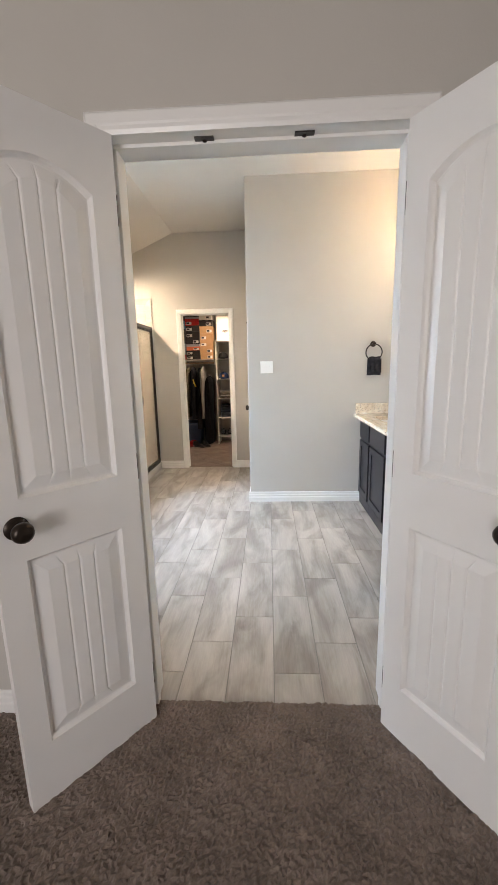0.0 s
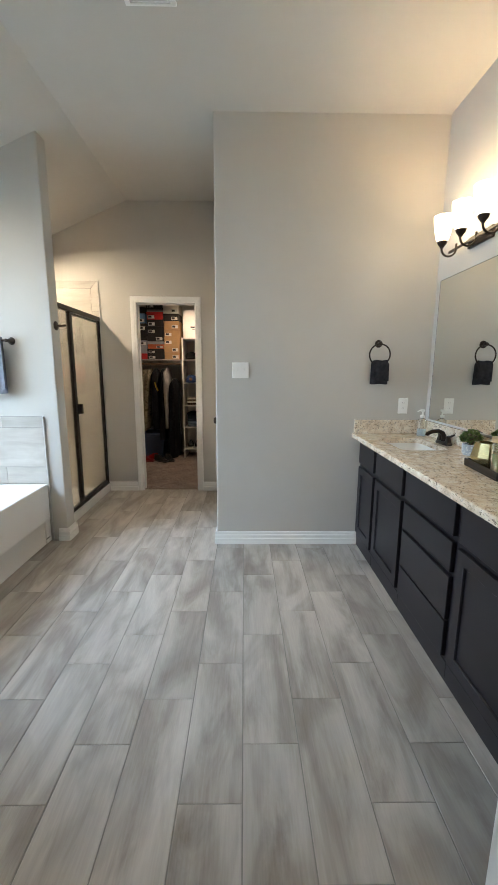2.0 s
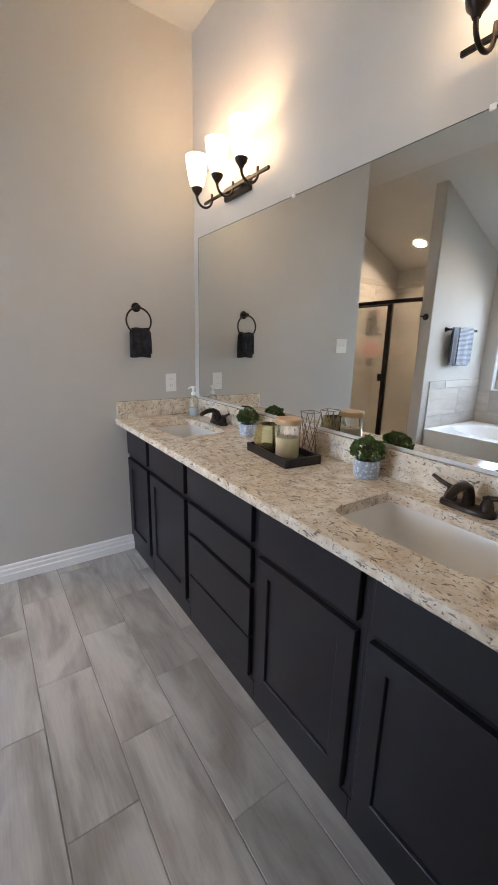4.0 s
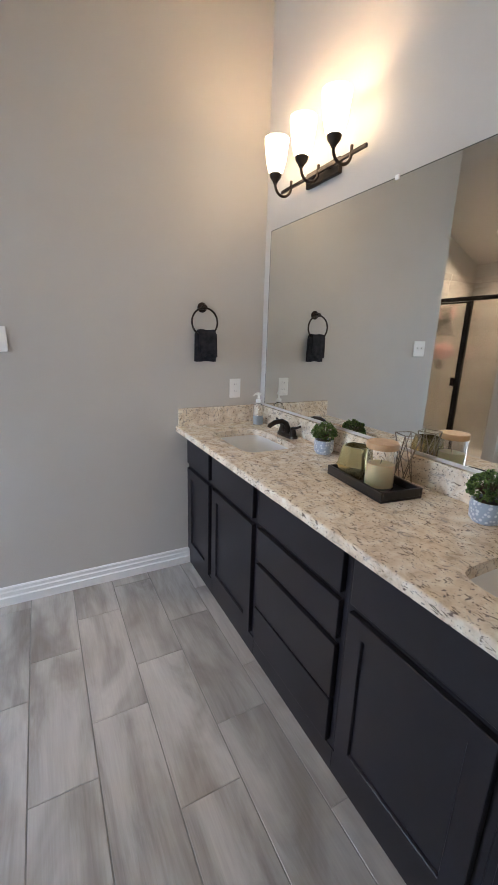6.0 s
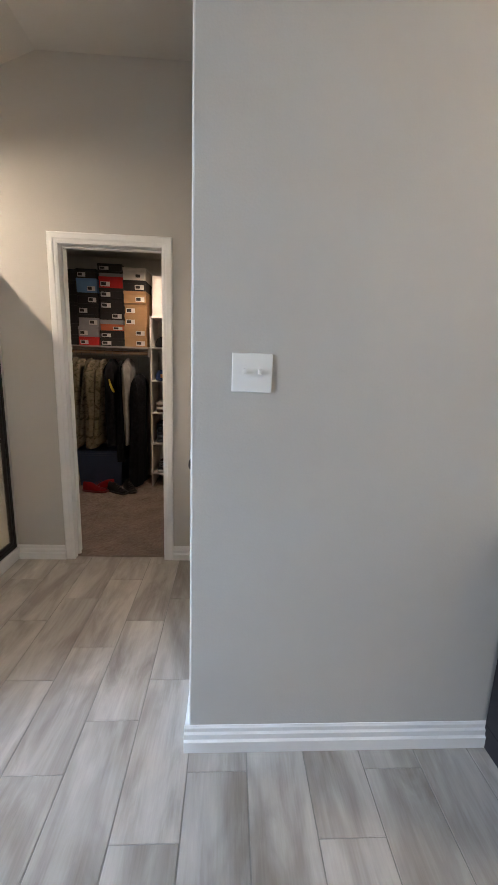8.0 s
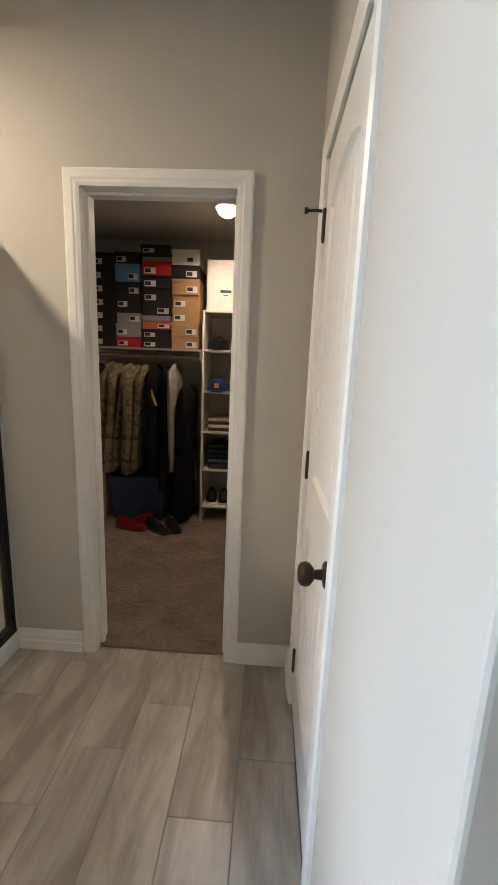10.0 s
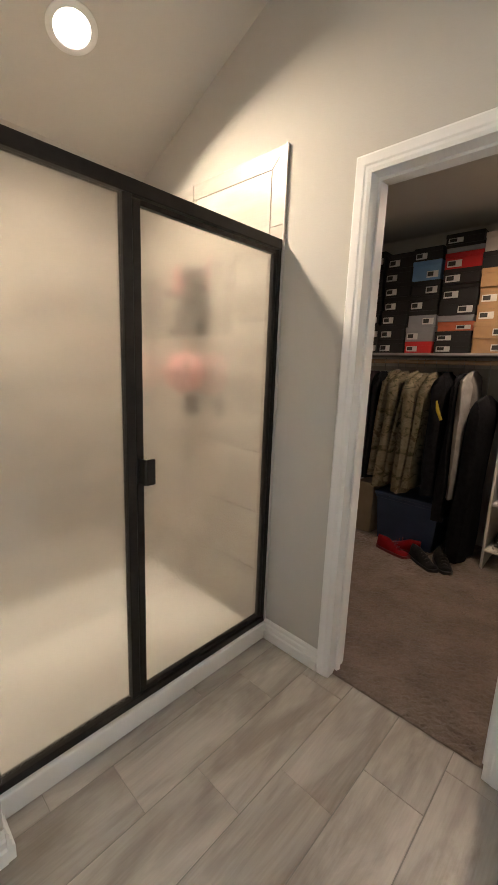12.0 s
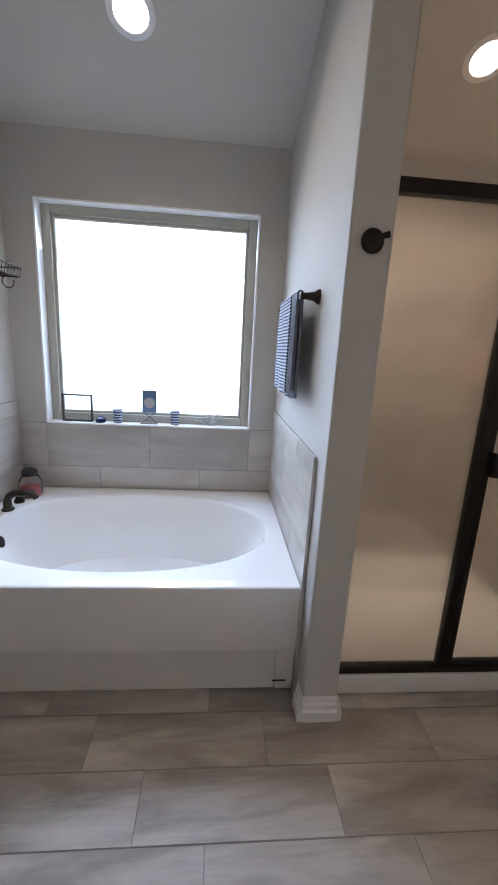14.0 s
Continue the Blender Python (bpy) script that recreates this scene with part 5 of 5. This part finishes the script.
def shoe(place, rz, color, sole, label, group):
    s = thing("shoe", place, label, "shoe", group, rz=rz)
    up = cloth("shoe_upper", color, tuple(c * 1.3 for c in color), 0.6)

    def outline(t, k):
        return (0.036 + 0.012 * math.sin(t * 3.1)) * k
    bm = bmesh.new()
    rings = []
    for i in range(13):
        t = i / 12
        x = -0.13 + 0.26 * t
        w = outline(t, 1.0) * (0.55 if i in (0, 12) else 1)
        top = 0.095 - 0.062 * min(1, max(0, (t - 0.3) / 0.45)) - (0.02 if i == 12 else 0)
        rings.append([(x, w * c, 0.018 + (top - 0.018) * max(0.0, sn)) for c, sn in [(math.cos(a * math.pi / 8), math.sin(a * math.pi / 8)) for a in range(9)]])
    add_rings(bm, rings, True, True)
    part("upper", bm, up, s, smooth=True)
    bm = bmesh.new()
    loop = [(-0.135 + 0.275 * i / 12, outline(i / 12, 1.08) * (0.6 if i in (0, 12) else 1)) for i in range(13)]
    loop = loop + [(x, -y) for x, y in loop[::-1]]
    add_rings(bm, [[(x, y, z) for x, y in loop] for z in (0.0, 0.02)], True, True)
    part("sole", bm, material("shoe_sole", sole, 0.6), s, smooth=True)
    lc = material("laces", tuple(min(0.5, c + 0.03) for c in sole), 0.8)
    for i in range(4):
        z = 0.088 - 0.014 * i
        part("lace", tube([(0.0 + i * 0.022, -0.022, z - 0.008), (0.003 + i * 0.022, 0, z + 0.004), (0.0 + i * 0.022, 0.022, z - 0.008)], 0.003, 6), lc, s)
    return s


for x, col, sole in ((-0.74, (0.03, 0.03, 0.03), (0.6, 0.57, 0.52)), (-0.63, (0.03, 0.03, 0.03), (0.6, 0.57, 0.52)), (-0.50, (0.30, 0.27, 0.24), (0.5, 0.48, 0.45))):
    shoe((x, 7.36, 0.154), -84, col, sole, "dark sneaker with pale sole on the lowest shelf", "shoes on the shelf tower")
for x, y, col, rz in ((-1.36, 6.965, (0.15, 0.005, 0.008), -12), (-1.33, 7.065, (0.15, 0.005, 0.008), -168), (-1.13, 6.95, (0.012, 0.012, 0.012), -35), (-1.02, 7.02, (0.012, 0.012, 0.012), -60)):
    shoe((x, y, 0.009), rz, col, (0.12, 0.01, 0.01) if col[0] > 0.1 else (0.02, 0.02, 0.02), "red sneaker on the closet carpet" if col[0] > 0.1 else "black shoe on the closet carpet", "shoes on the closet floor")

bin_blue = varied("blue_plastic_bin", (0.03, 0.055, 0.12), (0.04, 0.07, 0.15), 0.45, 8)
bn = thing("storage_bin", (-1.61, 7.13, 0.009), "dark blue plastic storage bin with lid under the clothes", "storage bin")
bm = bmesh.new()
add_rings(bm, [[(i, i * 0.6, z), (0.50 - i, i * 0.6, z), (0.50 - i, 0.36 - i * 0.6, z), (i, 0.36 - i * 0.6, z)] for i, z in ((0.035, 0.0), (0.01, 0.34), (0.0, 0.345), (0.0, 0.365))], True, True)
part("tub", bm, bin_blue, bn)
part("lid", box(-0.008, 0.508, -0.008, 0.368, 0.366, 0.396, 0.008), bin_blue, bn)
bx = thing("paper_sack", (-1.80, 7.16, 0.009), "tan paper sack beside the bin", "bag")
part("sack", box(0.0, 0.15, 0.0, 0.25, 0.0, 0.43, 0.008), varied("tan_paper", (0.30, 0.24, 0.16), (0.36, 0.29, 0.20), 0.8, 10), bx)


def camo_material():
    m = cloth("camouflage", (0.16, 0.13, 0.075), (0.20, 0.17, 0.10))
    v = coords(m, (1, 1, 1.6))
    c = ramp(m, noise_tex(m, v, 11, 4, 0.65, 1.0), [(0.36, (0.07, 0.07, 0.04)), (0.44, (0.16, 0.135, 0.085)), (0.56, (0.215, 0.185, 0.125)), (0.66, (0.10, 0.078, 0.048))])
    link(m, c, bsdf(m).inputs["Base Color"])
    return m


camo = camo_material()
black_cloth = cloth("black_cloth", (0.008, 0.008, 0.009), (0.014, 0.014, 0.016))
grey_cloth = cloth("plum_cloth", (0.05, 0.035, 0.04), (0.07, 0.05, 0.06))
hanger_metal = varied("hanger_wire", (0.3, 0.3, 0.3), (0.4, 0.4, 0.4), 0.35, 20, metal=0.8)


def garment(x, z1, z0, thick, mat, seed, label, lean=0.0, depth=0.21, film=False):
    """A shirt or coat on a hanger, seen edge on: sloping shoulders, a sleeve at the front, soft folds."""
    gm = thing("hanging_garment", (x, 7.26, 0.0), label, "clothes", "clothes on the rod")
    rng = random.Random(seed)
    off = Vector((rng.random() * 9, rng.random() * 9, 0))
    bm = bmesh.new()
    rings = []
    rows = 26
    for i in range(rows + 1):
        t = i / rows
        z = z1 + (z0 - z1) * t
        sh = min(1.0, (t * (z1 - z0)) / 0.11)
        dp = depth * (0.25 + 0.75 * math.sqrt(sh))
        th = thick * (0.35 + 0.65 * sh) * (1 + 0.15 * t)
        r = []
        for k in range(28):
            a = 2 * math.pi * k / 28
            c, s = math.cos(a), math.sin(a)
            px, py = th * math.copysign(abs(c) ** 0.8, c), dp * math.copysign(abs(s) ** 0.6, s)
            f = 0.026 * noise.noise(Vector((px * 22, py * 22, z * 1.3)) + off) + 0.012 * noise.noise(Vector((px * 50, py * 50, z * 2.0)) + off)
            r.append((px + f + lean * t, py + f * 0.8, z + 0.01 * noise.noise(Vector((px * 9, py * 9, 3)) + off) * t))
        rings.append(r)
    add_rings(bm, rings, True, True)
    part("cloth", bm, mat, gm, smooth=True)
    part("hanger", tube([(0, 0, z1 - 0.01), (0, 0, 1.40), (0, -0.02, 1.435), (0, 0.0, 1.458), (0, 0.02, 1.44)], 0.002, 6), hanger_metal, gm, "wire hanger hook")
    return gm


garment(-1.79, 1.36, 0.55, 0.045, grey_cloth, 1, "dark plum shirt on a hanger")
garment(-1.70, 1.36, 0.50, 0.030, black_cloth, 2, "black shirt on a hanger")
for i, x in enumerate((-1.605, -1.53, -1.455, -1.38, -1.31)):
    garment(x + (0.012, -0.008, 0.01, -0.012, 0.006)[i], 1.375 - (0.0, 0.012, 0.004, 0.02, 0.008)[i], (0.53, 0.46, 0.51, 0.44, 0.49)[i], (0.03, 0.042, 0.034, 0.046, 0.036)[i], camo, 10 + i, "camouflage uniform shirt on a hanger", lean=(-0.07, -0.05, -0.085, -0.04, -0.06)[i], depth=(0.20, 0.225, 0.19, 0.23, 0.21)[i])
garment(-1.22, 1.37, 0.47, 0.042, black_cloth, 31, "black jacket with a yellow strap on a hanger")
st = thing("yellow_strap", (-1.20, 7.03, 1.17), "yellow strap on the black jacket", "strap")
part("strap", tube([(0, 0, 0), (0.015, -0.008, -0.06), (0.045, -0.004, -0.13)], [0.006, 0.012, 0.010], 8), material("yellow_cloth", (0.55, 0.38, 0.02), 0.7), st)
garment(-1.115, 1.36, 0.30, 0.030, black_cloth, 32, "black suit under a plastic cover")
silver_film = varied("silver_film", (0.36, 0.34, 0.32), (0.55, 0.52, 0.48), 0.25, 12, metal=0.3, bumps=0.6, bump_scale=30)
garment(-1.055, 1.38, 0.48, 0.026, silver_film, 33, "shiny grey garment in a plastic cover")
garment(-0.955, 1.22, 0.03, 0.062, black_cloth, 34, "long black gown on a hanger", lean=-0.03)

# ---- floor planks: 0.605 x 0.205 m, a third stagger ----
PW, PL, PG = 0.205, 0.605, 0.004


def plank_mesh(w, l):
    b = 0.0012
    bm = bmesh.new()
    add_rings(bm, [[(x, y, z) for x, y in ((i, i), (w - i, i), (w - i, l - i), (i, l - i))] for i, z in ((0, -0.006), (0, -b), (b, 0))], False, True)
    return mesh_from(bm, "floor_plank", floor_tile)


shared = {}
for k in range(-12, 7):
    xa, xb = 0.1 + PW * k + PG / 2, 0.1 + PW * (k + 1) - PG / 2
    xa, xb = max(xa, X_WIN + 0.01), min(xb, 1.075)
    y = 2.455 + PL * (k / 3.0)
    y -= PL * math.ceil((y - 1.69) / PL)
    while y < Y_CLOSET + 0.03:
        ya, yb = max(y + 0.001, 1.69), min(y + PL - 0.001, Y_CLOSET + 0.028)
        y += PL
        if xb - xa < 0.02 or yb - ya < 0.02 or (xb < -1.45 and (ya > 4.3 or yb < 2.7 or True)) or (xa > -0.05 and ya > Y_END + 0.01):
            continue
        key = (round(xb - xa, 3), round(yb - ya, 3))
        if key not in shared:
            shared[key] = plank_mesh(*key)
        ob = new("floor_plank", shared[key])
        ob.location = (xa, ya, 0)
        ob.parent = floor_base

# ---- wall tiles of the tub surround and the shower ----


def tile_field(parent_name, m, w, z0, rows, offs, length=0.605, label=""):
    """Courses of tiles on a wall: local x along it, y out of it. Each row is a height in metres."""
    back = bmesh.new()
    add_box(back, 0, w, 0.0005, 0.004, z0, z0 + sum(rows))
    back.transform(m)
    host = structure(parent_name, back, grout, label, "wall tile")
    z = z0
    for r, h in enumerate(rows):
        x = -offs[r % len(offs)]
        while x < w:
            a, b = max(x, 0), min(x + length, w)
            x += length
            if b - a < 0.02:
                continue
            key = ("t", round(b - a, 3), round(h, 3))
            if key not in shared:
                bm = bmesh.new()
                g, bv = 0.0015, 0.001
                ww, hh = key[1], key[2]
                add_rings(bm, [[(px, yy, pz) for px, pz in ((g + i, g + i), (ww - g - i, g + i), (ww - g - i, hh - g - i), (g + i, hh - g - i))] for i, yy in ((0, 0.003), (0, 0.009), (bv, 0.010))], False, True)
                shared[key] = mesh_from(bm, "tile", wall_tile)
            ob = new("tile", shared[key])
            ob.matrix_basis = m @ pose(a, 0, z)
            ob.parent = host
        z += h
    return host


tile_field("wall_tile_tub_back", pose(X_WIN, COL0, 0, 0, 0, -90), COL0 - TUB_Y0, TZ + 0.002, [0.135, 0.263], (0.15, 0.45), label="wood-look tile backsplash below the window")
tile_field("wall_tile_tub_side", pose(-1.425, COL0, 0, 0, 0, 180), -1.425 - X_WIN - 0.011, TZ + 0.002, [0.135, 0.305, 0.085], (0.3, 0.0), label="wood-look tile on the partition beside the tub")
tile_field("wall_tile_tub_end", pose(X_WIN + 0.011, TUB_Y0, 0), -1.37 - X_WIN - 0.011, TZ + 0.002, [0.135, 0.305, 0.085], (0.3, 0.0), label="wood-look tile at the faucet end of the tub")
SR = [0.305] * 7
tile_field("wall_tile_shower_north", pose(-1.494, Y_CLOSET, 0, 0, 0, 180), -1.494 - X_WIN - 0.011, 0.036, SR, (0.10, 0.40), label="cream wood-look tile in the shower")
tile_field("wall_tile_shower_west", pose(X_WIN, Y_CLOSET, 0, 0, 0, -90), Y_CLOSET - COL1, 0.036, SR + [0.075], (0.2, 0.5), label="cream wood-look tile in the shower")
tile_field("wall_tile_shower_south", pose(X_WIN + 0.011, COL1, 0), -1.47 - X_WIN - 0.011, 0.036, SR + [0.075], (0.3, 0.0), label="cream wood-look tile in the shower")
structure("trim_tile_edge_tub", box(-1.425, -1.413, COL0 - 0.014, COL0 - 0.0005, 0.0, TZ + 0.527, 0.002), steel_trim, "metal edge strip of the tub tile", "tile trim")
structure("trim_tile_edge_shower", box(-1.418, -1.410, Y_CLOSET - 0.014, Y_CLOSET - 0.0005, 0.1, 2.248, 0.002), steel_trim, "metal edge strip of the shower tile", "tile trim")


def tile_border(m, w, z0, z1, b, label):
    """A strip of narrow tiles up the open edge and along the top of a field, mitred where they meet."""
    back = boxes([(0, b, 0.0005, 0.004, z0, z1 + b), (b, w, 0.0005, 0.004, z1, z1 + b)])
    back.transform(m)
    host = structure("wall_tile_shower_border", back, grout, label, "wall tile")

    def strip(pts):
        cx, cz = sum(p[0] for p in pts) / 4, sum(p[1] for p in pts) / 4
        bm = bmesh.new()
        rings = []
        for g, y in ((0.0015, 0.003), (0.0015, 0.009), (0.0025, 0.010)):
            rings.append([(x + math.copysign(g, cx - x), y, z + math.copysign(g, cz - z)) for x, z in pts])
        add_rings(bm, rings, False, True)
        ob = new("tile", mesh_from(bm, "tile", wall_tile))
        ob.matrix_basis = m
        ob.parent = host
    x = 0.0
    while x < w:
        e = min(x + 0.605, w)
        strip([(x + b if x == 0 else x, z1), (e, z1), (e, z1 + b), (x, z1 + b)])
        x = e
    z = z1 + b
    while z > z0 + 0.02:
        e = max(z - 0.30, z0)
        strip([(0, e), (b, e), (b, z - b if z > z1 else z), (0, z)])
        z = e
    return host


tile_border(pose(-1.418, Y_CLOSET, 0, 0, 0, 180), -1.418 - X_WIN - 0.011, 0.036, 0.036 + sum(SR), 0.075, "narrow cream border tiles, mitred at the corner")
